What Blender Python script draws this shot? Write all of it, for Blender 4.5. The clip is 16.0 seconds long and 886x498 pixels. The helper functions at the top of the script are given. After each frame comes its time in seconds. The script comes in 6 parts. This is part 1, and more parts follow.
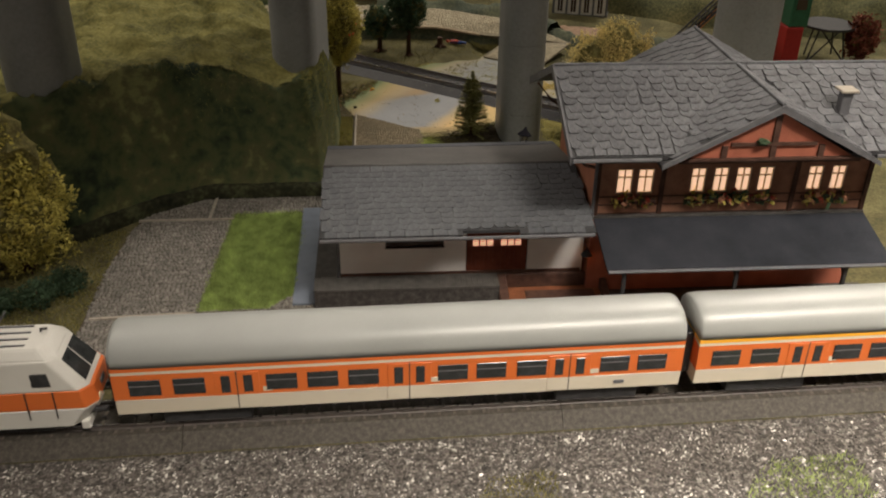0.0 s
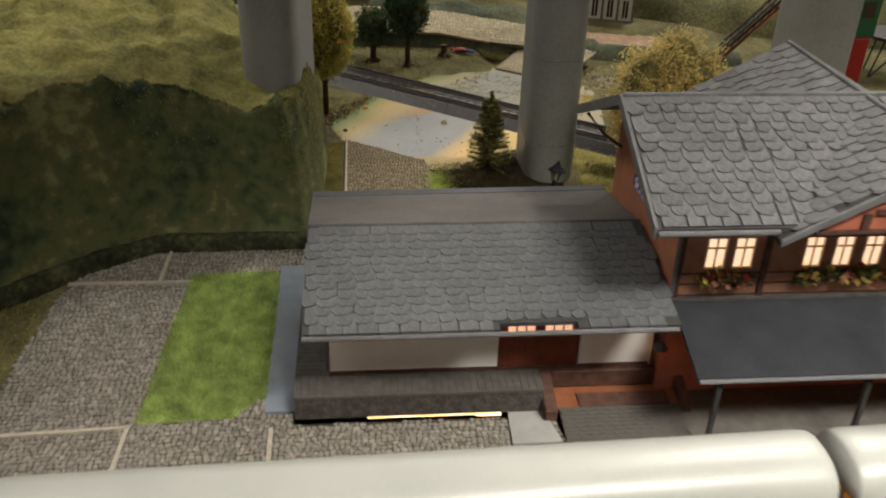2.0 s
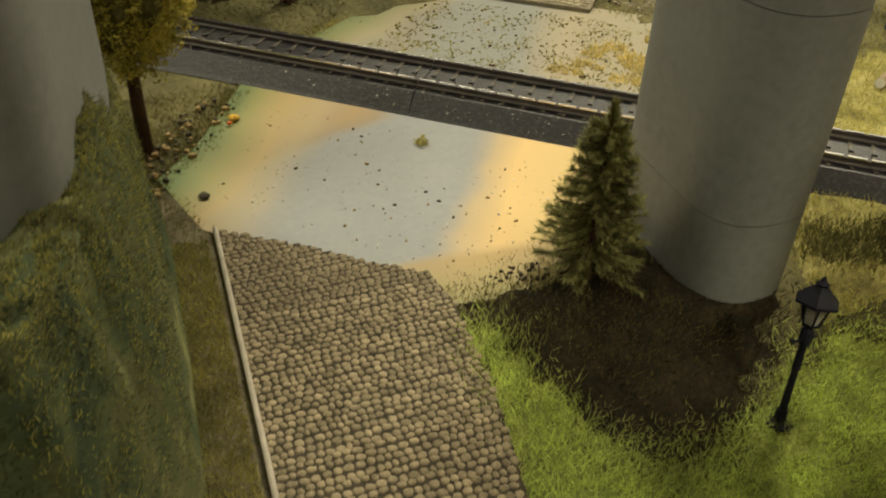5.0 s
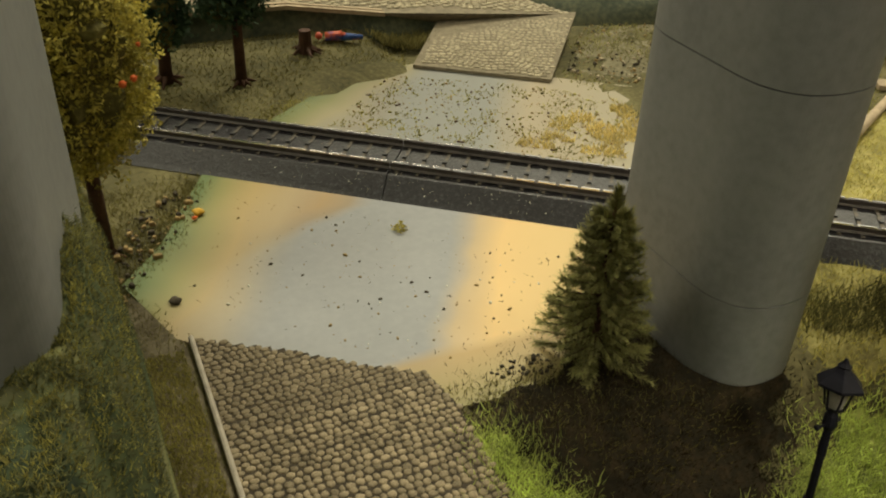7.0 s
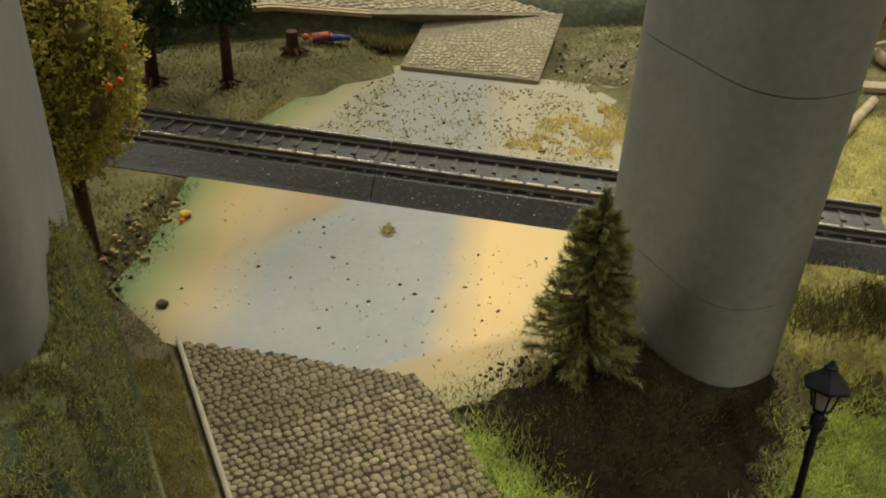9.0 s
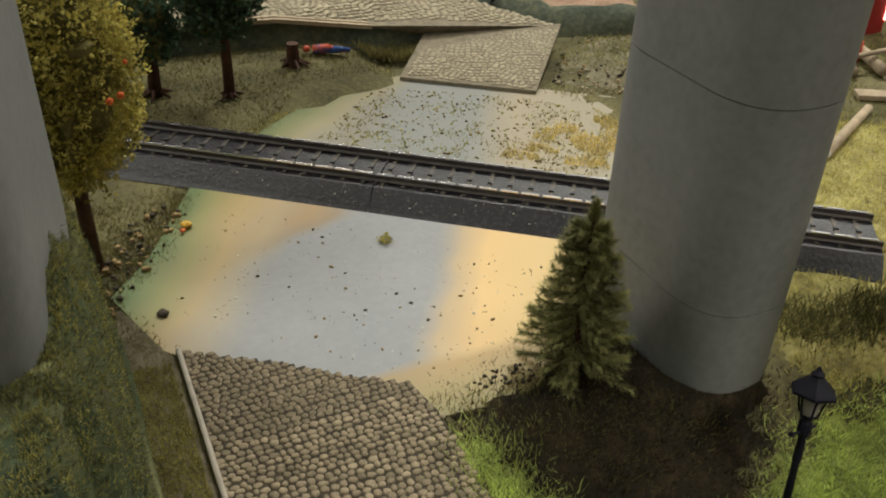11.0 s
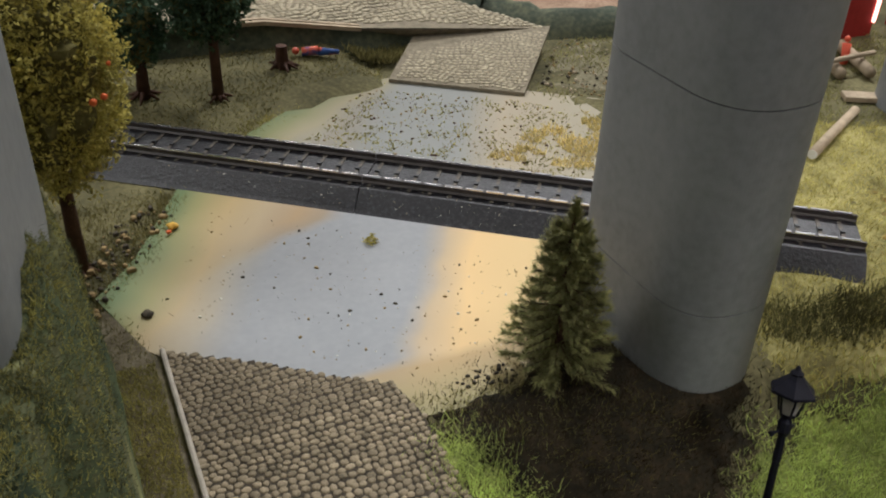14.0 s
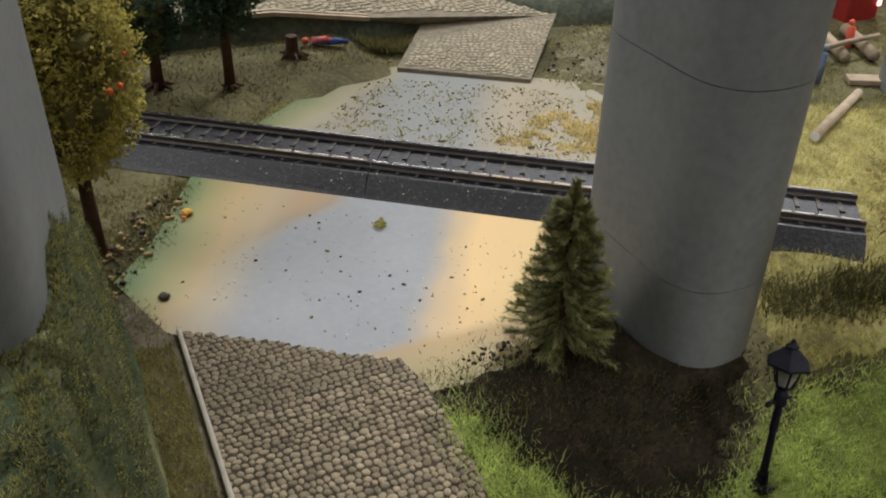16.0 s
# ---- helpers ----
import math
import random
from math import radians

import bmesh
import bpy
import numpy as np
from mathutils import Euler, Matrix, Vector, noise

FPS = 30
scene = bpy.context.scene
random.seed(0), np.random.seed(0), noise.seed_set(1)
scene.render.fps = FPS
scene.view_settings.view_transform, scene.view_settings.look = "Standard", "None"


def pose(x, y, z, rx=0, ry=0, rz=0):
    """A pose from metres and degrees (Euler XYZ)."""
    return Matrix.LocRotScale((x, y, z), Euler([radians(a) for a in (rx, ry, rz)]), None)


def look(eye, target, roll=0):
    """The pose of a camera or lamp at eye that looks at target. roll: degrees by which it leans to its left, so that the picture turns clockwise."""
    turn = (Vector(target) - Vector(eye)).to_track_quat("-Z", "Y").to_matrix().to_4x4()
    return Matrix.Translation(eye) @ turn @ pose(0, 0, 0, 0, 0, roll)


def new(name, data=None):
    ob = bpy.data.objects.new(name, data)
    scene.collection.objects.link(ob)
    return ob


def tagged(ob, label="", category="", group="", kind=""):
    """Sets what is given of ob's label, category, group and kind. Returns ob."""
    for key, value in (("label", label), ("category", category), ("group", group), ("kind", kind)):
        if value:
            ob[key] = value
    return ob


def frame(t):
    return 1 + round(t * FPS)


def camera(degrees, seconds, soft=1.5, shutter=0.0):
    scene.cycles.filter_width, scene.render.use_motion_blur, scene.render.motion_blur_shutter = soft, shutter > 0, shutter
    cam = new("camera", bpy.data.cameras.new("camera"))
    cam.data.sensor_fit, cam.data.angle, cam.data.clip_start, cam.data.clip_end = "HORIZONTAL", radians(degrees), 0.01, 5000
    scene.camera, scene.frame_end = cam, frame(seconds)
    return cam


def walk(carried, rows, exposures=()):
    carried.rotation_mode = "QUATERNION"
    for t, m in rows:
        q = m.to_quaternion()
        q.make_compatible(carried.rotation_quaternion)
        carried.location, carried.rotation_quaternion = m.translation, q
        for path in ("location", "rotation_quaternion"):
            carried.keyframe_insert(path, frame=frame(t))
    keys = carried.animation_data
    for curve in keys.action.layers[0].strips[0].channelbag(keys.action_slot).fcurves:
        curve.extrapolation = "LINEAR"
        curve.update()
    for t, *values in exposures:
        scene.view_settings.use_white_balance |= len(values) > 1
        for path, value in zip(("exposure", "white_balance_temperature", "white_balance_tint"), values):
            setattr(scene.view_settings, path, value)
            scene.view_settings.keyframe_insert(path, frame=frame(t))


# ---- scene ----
cam = camera(53.00, 16.0, soft=2.0, shutter=0.5)
PATH = [
    (0, 0.0234, -0.4486, 0.2871, 60.32, -0.76, -4.22),
    (0.5, 0.0278, -0.4329, 0.2814, 60.93, -1.08, -4.24),
    (1, 0.0302, -0.4086, 0.2737, 60.88, -0.98, -4.37),
    (1.5, 0.0224, -0.3654, 0.2651, 61.11, -1.38, -4.79),
    (2, 0.0147, -0.3125, 0.2559, 60.20, -1.64, -5.09),
    (2.5, 0.0082, -0.2498, 0.2394, 58.74, -1.74, -6.14),
    (3, 0.0043, -0.2062, 0.2392, 57.52, -1.18, -8.11),
    (3.5, 0.0072, -0.1387, 0.2353, 56.51, -0.37, -9.17),
    (4, -0.0093, -0.0478, 0.1875, 56.73, -1.03, -12.18),
    (4.5, -0.0062, 0.0063, 0.1523, 57.18, -2.61, -14.19),
    (5, -0.0043, 0.0592, 0.1603, 52.86, -1.97, -18.87),
    (7.5, -0.0136, 0.0810, 0.1611, 57.04, -2.01, -24.33),
    (8, -0.0121, 0.0813, 0.1616, 56.93, -2.07, -24.55),
    (8.5, -0.0123, 0.0809, 0.1617, 56.75, -1.95, -24.81),
    (9, -0.0128, 0.0812, 0.1612, 56.59, -2.20, -24.81),
    (11.5, -0.0103, 0.0765, 0.1647, 57.18, -1.66, -24.54),
    (12, -0.0094, 0.0771, 0.1636, 57.33, -1.62, -24.52),
    (12.5, -0.0091, 0.0781, 0.1641, 57.39, -1.39, -24.65),
    (13, -0.0083, 0.0773, 0.1636, 57.43, -1.51, -24.72),
    (13.5, -0.0092, 0.0760, 0.1640, 57.29, -1.81, -24.77),
    (14, -0.0082, 0.0744, 0.1644, 57.21, -1.80, -24.75),
    (14.5, -0.0078, 0.0729, 0.1632, 56.83, -1.42, -24.90),
    (15, -0.0094, 0.0712, 0.1607, 56.65, -1.38, -24.62),
    (15.5, -0.0095, 0.0703, 0.1645, 56.55, -1.05, -24.61),
    (16, -0.0095, 0.0666, 0.1661, 56.63, -0.90, -24.29),
]
# seconds, stops, kelvin, tint of the clip's own white balance
EXPOSURES = [(0.0, -0.95, 6150, 13), (0.5, -0.84, 6050, 13), (1.5, -0.62, 6050, 12), (2.0, -0.45, 6000, 9), (3.0, -0.05, 5950, 9), (3.5, 0.09, 6000, 9), (4.0, 0.05, 6400, 6), (4.5, -0.04, 6700, 3), (5.0, -0.22, 6900, -2),
             (8.0, -0.33, 6500, -2), (9.0, -0.33, 6250, -2), (11.5, -0.27, 5600, 8), (12.5, -0.27, 5450, 10), (14.5, -0.27, 5300, 12), (16.0, -0.27, 5300, 12)]
walk(cam, [(t, pose(x, y, z, rx, ry, rz)) for t, x, y, z, rx, ry, rz in PATH], EXPOSURES)

# ---- light ----
# The layout stands in a plain room; its lamps are unseen, guessed from shadows and highlights. Lengths below are in
# centimetres.
CM = 0.01
world = bpy.data.worlds.new("room_air")
world.use_nodes = True
world.node_tree.nodes["Background"].inputs[0].default_value = (0.5, 0.5, 0.5, 1)
world.node_tree.nodes["Background"].inputs[1].default_value = 0.18
scene.world = world


def area(name, eye, target, sx, sy, power, colour):
    lamp = bpy.data.lights.new(name, "AREA")
    lamp.shape, lamp.size, lamp.size_y, lamp.energy, lamp.color = "RECTANGLE", sx * CM, sy * CM, power, colour
    ob = new(name, lamp)
    ob.matrix_world = look([c * CM for c in eye], [c * CM for c in target])
    return ob


def bulb(name, at, power, colour, radius):
    lamp = bpy.data.lights.new(name, "POINT")
    lamp.energy, lamp.color, lamp.shadow_soft_size = power, colour, radius * CM
    ob = new(name, lamp)
    ob.location = [c * CM for c in at]
    return ob


WARM = (1.0, 0.88, 0.7)
area("overhead_lamp", (100, 112, 140), (14, 12, 0), 34, 16, 34, WARM)
area("overhead_lamp", (66, -74, 118), (35, -18, 0), 90, 24, 6.3, WARM).data.spread = math.radians(33)
# Fill lamp added to brighten hill, piers and pond from the front left.
area("overhead_lamp", (-78, -88, 150), (6, 28, 4), 120, 24, 0.42, WARM).data.spread = math.radians(36)
area("overhead_lamp", (-105, 62, 140), (6, 20, 0), 70, 24, 16, WARM)
area("overhead_lamp", (15, 185, 140), (10, 20, 0), 120, 24, 15, WARM)
bulb("platform_bulb", (18.5, -2.2, 3.2), 0.0035, (1.0, 0.36, 0.1), 0.3)
bulb("platform_bulb", (25.0, -2.2, 3.2), 0.003, (1.0, 0.36, 0.1), 0.3)
bulb("corner_bulb", (14.3, -1.0, 2.6), 0.0002, (1.0, 0.36, 0.1), 0.2)

# ---- materials ----


def mat(name, colours, rough=0.7, metal=0.0, scale=3.0, bump=0.0, fine=25.0, spread=(0.35, 0.65), random_tint=0.0, emit=None, coords="Object", spec=0.2, island=0.0, thin=0.0):
    """A two-scale noise material. scale and fine are in features per centimetre."""
    m = bpy.data.materials.new(name)
    m.use_nodes = True
    n, l = m.node_tree.nodes, m.node_tree.links
    b = n["Principled BSDF"]
    b.inputs["Roughness"].default_value, b.inputs["Metallic"].default_value = rough, metal
    b.inputs["Specular IOR Level"].default_value = spec
    tc = n.new("ShaderNodeTexCoord")
    mp = n.new("ShaderNodeMapping")
    mp.inputs["Scale"].default_value = (100, 100, 100)
    l.new(tc.outputs[coords], mp.inputs[0])
    n1, n2 = n.new("ShaderNodeTexNoise"), n.new("ShaderNodeTexNoise")
    for q, s in ((n1, scale), (n2, fine)):
        q.inputs["Scale"].default_value, q.inputs["Detail"].default_value = s, 4
        l.new(mp.outputs[0], q.inputs["Vector"])
    mix = n.new("ShaderNodeMath")
    mix.operation = "MULTIPLY_ADD"
    mix.inputs[1].default_value = 0.45
    l.new(n2.outputs[0], mix.inputs[0])
    half = n.new("ShaderNodeMath")
    half.operation = "MULTIPLY"
    half.inputs[1].default_value = 0.55
    l.new(n1.outputs[0], half.inputs[0])
    l.new(half.outputs[0], mix.inputs[2])
    ramp = n.new("ShaderNodeValToRGB")
    el = ramp.color_ramp.elements
    while len(el) < len(colours):
        el.new(0.5)
    for i, c in enumerate(colours):
        el[i].position = spread[0] + (spread[1] - spread[0]) * i / max(1, len(colours) - 1)
        el[i].color = (*c, 1)
    l.new(mix.outputs[0], ramp.inputs[0])
    out = ramp.outputs[0]
    for amount, node, socket in ((random_tint, "ShaderNodeObjectInfo", "Random"), (island, "ShaderNodeNewGeometry", "Random Per Island")):
        if amount:
            oi = n.new(node)
            hsv = n.new("ShaderNodeHueSaturation")
            mr = n.new("ShaderNodeMapRange")
            mr.inputs["To Min"].default_value, mr.inputs["To Max"].default_value = 1 - amount, 1 + amount
            l.new(oi.outputs[socket], mr.inputs[0])
            l.new(mr.outputs[0], hsv.inputs["Value"])
            l.new(out, hsv.inputs["Color"])
            out = hsv.outputs[0]
    l.new(out, b.inputs["Base Color"])
    if thin:
        tr, ms = n.new("ShaderNodeBsdfTranslucent"), n.new("ShaderNodeMixShader")
        ms.inputs[0].default_value = thin
        l.new(out, tr.inputs["Color"])
        l.new(b.outputs[0], ms.inputs[1])
        l.new(tr.outputs[0], ms.inputs[2])
        l.new(ms.outputs[0], n["Material Output"].inputs["Surface"])
    if bump:
        bp = n.new("ShaderNodeBump")
        bp.inputs["Strength"].default_value, bp.inputs["Distance"].default_value = bump, 0.0004
        l.new(mix.outputs[0], bp.inputs["Height"])
        l.new(bp.outputs[0], b.inputs["Normal"])
    if emit:
        b.inputs["Emission Color"].default_value, b.inputs["Emission Strength"].default_value = (*emit[0], 1), emit[1]
    return m


def tone(c, k):
    return tuple(min(1, v * k) for v in c)


def duo(c, k=0.7, k2=1.25):
    return [tone(c, k), c, tone(c, k2)]


M_SLATE = mat("slate", [(0.07, 0.069, 0.074), (0.106, 0.109, 0.12), (0.15, 0.148, 0.153)], 0.6, bump=0.9, scale=1.6, fine=9, spread=(0.36, 0.64), random_tint=0.17)
M_SLATE_SHED = mat("shed_slate", [(0.07, 0.073, 0.08), (0.094, 0.099, 0.11), (0.125, 0.127, 0.132)], 0.55, bump=0.8, scale=1.6, fine=9, spread=(0.36, 0.64), random_tint=0.11)
M_SHEATHING = mat("dark_roof_sheathing", duo((0.045, 0.045, 0.048), 0.8, 1.2), 0.7, scale=0.6)
M_SLATE_SHEET = mat("slate_sheet", duo((0.128, 0.13, 0.14), 0.7, 1.3), 0.6, bump=0.8, scale=1.4, fine=9, island=0.17)
M_ROOF_SMOOTH = mat("smooth_grey_roof", [(0.088, 0.086, 0.085), (0.112, 0.109, 0.107), (0.135, 0.13, 0.125)], 0.5, bump=0.5, scale=0.7, fine=5)
M_ROOF_SHEEN = mat("blue_grey_roof_sheen", duo((0.085, 0.09, 0.105), 0.8, 1.2), 0.55, bump=0.3, scale=1.5)
M_CANOPY = mat("canopy_sheet", duo((0.029, 0.031, 0.038), 0.7, 1.3), 0.8, bump=0.2, scale=0.6, spec=0.06)
M_PLASTER = mat("cream_plaster", duo((0.74, 0.73, 0.72), 0.92, 1.05), 0.8, bump=0.2, scale=1.0)
M_BROWN = mat("brown_planks", duo((0.29, 0.15, 0.1), 0.65, 1.3), 0.65, bump=0.3, scale=1.5)
M_RUST = mat("red_brown_wall", duo((0.42, 0.18, 0.11), 0.8, 1.15), 0.7, bump=0.2, scale=0.8)
M_TIMBER = mat("dark_timber", duo((0.075, 0.04, 0.03), 0.6, 1.5), 0.6, bump=0.3, scale=2)
M_REDPANEL = mat("red_panel", duo((0.36, 0.12, 0.075), 0.8, 1.2), 0.65, bump=0.2, scale=1)
M_DOOR = mat("door_red_brown", duo((0.16, 0.045, 0.025), 0.7, 1.3), 0.55, bump=0.2, scale=2)
M_GREY_TRIM = mat("grey_trim", duo((0.13, 0.13, 0.14), 0.75, 1.2), 0.5, bump=0.1, scale=1.5)
M_DARK = mat("dark_plastic", duo((0.03, 0.03, 0.032), 0.6, 1.6), 0.5, bump=0.1, spec=0.5)
M_BLACK_STONE = mat("dark_quarry_stone", duo((0.055, 0.05, 0.047), 0.5, 1.7), 0.75, bump=0.8, scale=2.5, fine=9)
M_DECK = mat("grey_deck_planks", duo((0.082, 0.078, 0.073), 0.7, 1.3), 0.75, bump=0.5, scale=2)
M_PANE = mat("lit_pane", [(0.9, 0.75, 0.5)] * 2, 0.4, emit=((1.0, 0.6, 0.36), 1.6))
M_PANE_DIM = mat("dim_pane", [(0.5, 0.3, 0.2)] * 2, 0.3, emit=((1.0, 0.5, 0.28), 1.5))
M_PANE_DARK = mat("dark_pane", [(0.03, 0.012, 0.01)] * 2, 0.12, spec=0.5)
M_CREAM_FRAME = mat("cream_frame", duo((0.75, 0.66, 0.5), 0.9, 1.05), 0.5)
M_COACH_ROOF = mat("coach_roof_grey", duo((0.31, 0.32, 0.31), 0.9, 1.07), 0.38, bump=0.04, scale=0.25, spec=0.5)
M_COACH_CREAM = mat("coach_cream", duo((0.63, 0.57, 0.46), 0.93, 1.05), 0.35, scale=0.5, spec=0.5)
M_COACH_ORANGE = mat("coach_orange", duo((0.64, 0.15, 0.03), 0.93, 1.06), 0.38, scale=0.5, spec=0.5)
M_COACH_YELLOW = mat("coach_yellow_line", duo((0.8, 0.4, 0.03), 0.95, 1.05), 0.4, spec=0.5)
M_GLASS_DARK = mat("dark_window_glass", duo((0.03, 0.032, 0.033), 0.7, 1.6), 0.12, scale=2, spec=0.5)
M_LOCO_WHITE = mat("loco_light_grey", duo((0.62, 0.61, 0.57), 0.93, 1.05), 0.38, scale=0.5, spec=0.5)
M_BALLAST = mat("track_bed_brown", duo((0.062, 0.055, 0.046), 0.6, 1.5), 0.6, bump=0.7, scale=5, fine=22)
M_BALLAST_DARK = mat("track_bed_black", [(0.005, 0.005, 0.007), (0.013, 0.0125, 0.016), (0.045, 0.043, 0.052)], 0.42, bump=1.0, scale=7, fine=16, spread=(0.38, 0.66), spec=0.5)
M_LAMP = mat("black_lamp_paint", duo((0.01, 0.01, 0.016), 0.7, 1.4), 0.55, scale=3, spec=0.1)
M_GRASS_DARK = mat("dark_moss_tuft", duo((0.08, 0.085, 0.036), 0.5, 1.7), 0.9, scale=0.16, island=0.4, thin=0.2)
M_RAIL = mat("rail_steel", duo((0.78, 0.77, 0.8), 0.8, 1.2), 0.26, metal=1.0, scale=4, spec=0.5)
M_RAIL_DARK = mat("rail_web", duo((0.07, 0.06, 0.055), 0.7, 1.3), 0.5)
M_SLEEPER = mat("sleeper_grey_brown", duo((0.115, 0.102, 0.085), 0.6, 1.4), 0.7, bump=0.4, scale=5)
M_PIER = mat("pier_grey", duo((0.22, 0.227, 0.228), 0.86, 1.1), 0.5, bump=0.12, scale=0.3, fine=4)
M_PIER_SEAM = mat("pier_seam_shade", duo((0.09, 0.09, 0.09), 0.8, 1.2), 0.7)
M_PATH_JOINT = mat("path_joint", duo((0.055, 0.045, 0.032), 0.6, 1.5), 0.9, bump=0.3)
M_COBBLE = mat("cobble_tan", duo((0.225, 0.186, 0.122), 0.55, 1.4), 0.75, bump=0.5, scale=3, random_tint=0.2, island=0.22)
M_FAR_JOINT = mat("pale_paving_joint", duo((0.22, 0.19, 0.135), 0.7, 1.3), 0.9)
M_COBBLE_FAR = mat("cobble_pale", duo((0.38, 0.335, 0.235), 0.75, 1.2), 0.8, bump=0.3, scale=2, island=0.15)
M_COBBLE_GREY = mat("cobble_grey", duo((0.225, 0.212, 0.19), 0.6, 1.3), 0.75, bump=0.5, scale=3, island=0.24)
M_JOINT = mat("cobble_joint", duo((0.075, 0.063, 0.048), 0.6, 1.5), 0.9, bump=0.3)
M_KERB = mat("kerb_beige", duo((0.4, 0.36, 0.3), 0.8, 1.15), 0.7, bump=0.3)
M_STRIP = mat("blue_grey_board", duo((0.185, 0.215, 0.27), 0.8, 1.12), 0.5, bump=0.2, scale=0.9)
M_GRASS = mat("bright_grass", duo((0.4, 0.5, 0.17), 0.5, 1.5), 0.8, scale=1.2, island=0.35, thin=0.45)
# Yellower, lighter copy of the grass; its tone also stands in for light.
M_GRASS_LIT = mat("lit_static_grass", duo((0.54, 0.63, 0.18), 0.42, 1.45), 0.8, scale=0.8, island=0.35, thin=0.5)
M_GRASS_DRY = mat("straw_grass", duo((0.29, 0.275, 0.105), 0.5, 1.5), 0.85, scale=0.9, island=0.35, thin=0.45)
M_GRASS_OLIVE = mat("olive_grass", duo((0.23, 0.21, 0.07), 0.6, 1.5), 0.85, scale=0.9, island=0.35, thin=0.4)
# Browner copy of the olive grass, with the trees' shade in its colour.
M_GRASS_SHADE = mat("shaded_brown_grass", duo((0.19, 0.17, 0.062), 0.5, 1.6), 0.85, scale=0.9, island=0.4, thin=0.3)
M_GRASS_FLANK = mat("yellow_olive_moss", duo((0.34, 0.31, 0.09), 0.5, 1.6), 0.85, scale=0.7, island=0.35, thin=0.35)
M_GRASS_STRAW = mat("pale_straw_grass", duo((0.48, 0.43, 0.135), 0.45, 1.5), 0.85, scale=0.9, island=0.35, thin=0.45)
M_LEAF_YELLOW = mat("leaf_yellow_green", duo((0.52, 0.46, 0.12), 0.4, 1.5), 0.8, scale=0.9, island=0.35, thin=0.35)
M_LEAF_DARK = mat("leaf_dark_green", duo((0.055, 0.09, 0.05), 0.5, 1.7), 0.8, scale=0.6, island=0.35, thin=0.25)
M_LEAF_OCHRE = mat("leaf_ochre", duo((0.72, 0.6, 0.25), 0.7, 1.25), 0.85, scale=0.6, island=0.3, thin=0.4)
M_LEAF_BROWN = mat("leaf_red_brown", duo((0.16, 0.05, 0.03), 0.6, 1.4), 0.85, scale=0.6, island=0.3)
M_NEEDLE = mat("fir_needles", duo((0.24, 0.235, 0.085), 0.5, 1.6), 0.8, scale=0.8, island=0.3)
M_BARK = mat("bark_brown", duo((0.07, 0.035, 0.022), 0.6, 1.5), 0.7, bump=0.5, scale=3)
M_FRUIT = mat("orange_fruit", [(0.75, 0.16, 0.04)] * 2, 0.5)
M_WALL = mat("room_wall_paint", duo((0.55, 0.53, 0.5), 0.95, 1.04), 0.9, scale=0.02, fine=0.2)
M_WOOD = mat("pale_wood", duo((0.4, 0.32, 0.22), 0.75, 1.2), 0.7, bump=0.3, scale=2)

# ---- mesh helpers ----
ORIGIN = {}


class Build:
    """A bmesh in centimetres."""

    def __init__(self):
        self.bm = bmesh.new()

    def poly(self, pts):
        return self.bm.faces.new([self.bm.verts.new(p) for p in pts])

    def hull8(self, lo, hi):
        """A closed block from four lower and four upper corners, each ring counter-clockwise."""
        v = [self.bm.verts.new(p) for p in (*lo, *hi)]
        k = len(lo)
        self.bm.faces.new(v[:k][::-1])
        self.bm.faces.new(v[k:])
        for i in range(k):
            self.bm.faces.new((v[i], v[(i + 1) % k], v[k + (i + 1) % k], v[k + i]))
        return self

    def box(self, x0, y0, z0, x1, y1, z1):
        ring = ((x0, y0), (x1, y0), (x1, y1), (x0, y1))
        return self.hull8([(*p, z0) for p in ring], [(*p, z1) for p in ring])

    def prism(self, pts, axis, a, b):
        """Extrudes a 2D outline along an axis from a to b."""
        put = {"x": lambda p, t: (t, p[0], p[1]), "y": lambda p, t: (p[0], t, p[1]), "z": lambda p, t: (p[0], p[1], t)}[axis]
        return self.hull8([put(p, a) for p in pts], [put(p, b) for p in pts])

    def tube(self, pts, radii, sides=8, cap=True):
        pts = [Vector(p) for p in pts]
        rings = []
        for i, p in enumerate(pts):
            d = (pts[min(i + 1, len(pts) - 1)] - pts[max(i - 1, 0)]).normalized()
            u = d.orthogonal().normalized() if abs(d.z) < 0.98 else Vector((1, 0, 0))
            u = (u - d * u.dot(d)).normalized()
            w = d.cross(u)
            r = radii[i] if isinstance(radii, (list, tuple)) else radii
            rings.append([self.bm.verts.new(p + (u * math.cos(a) + w * math.sin(a)) * r) for a in (2 * math.pi * k / sides for k in range(sides))])
        for a, b in zip(rings, rings[1:]):
            for k in range(sides):
                self.bm.faces.new((a[k], a[(k + 1) % sides], b[(k + 1) % sides], b[k]))
        if cap:
            self.bm.faces.new(rings[0][::-1])
            self.bm.faces.new(rings[-1])
        return self

    def blob(self, c, r, squash=1.0, rough=0.25, seed=0, sub=1):
        made = bmesh.ops.create_icosphere(self.bm, subdivisions=sub, radius=1.0)["verts"]
        for v in made:
            k = 1 + rough * noise.noise(v.co * 1.7 + Vector((seed * 3.1, seed, 0)))
            v.co = Vector((c[0] + v.co.x * r * k, c[1] + v.co.y * r * k, c[2] + v.co.z * r * k * squash))
        return self

    def bevel(self, w, seg=1):
        bmesh.ops.bevel(self.bm, geom=list(self.bm.edges), offset=w, segments=seg, affect="EDGES", profile=0.6)
        return self


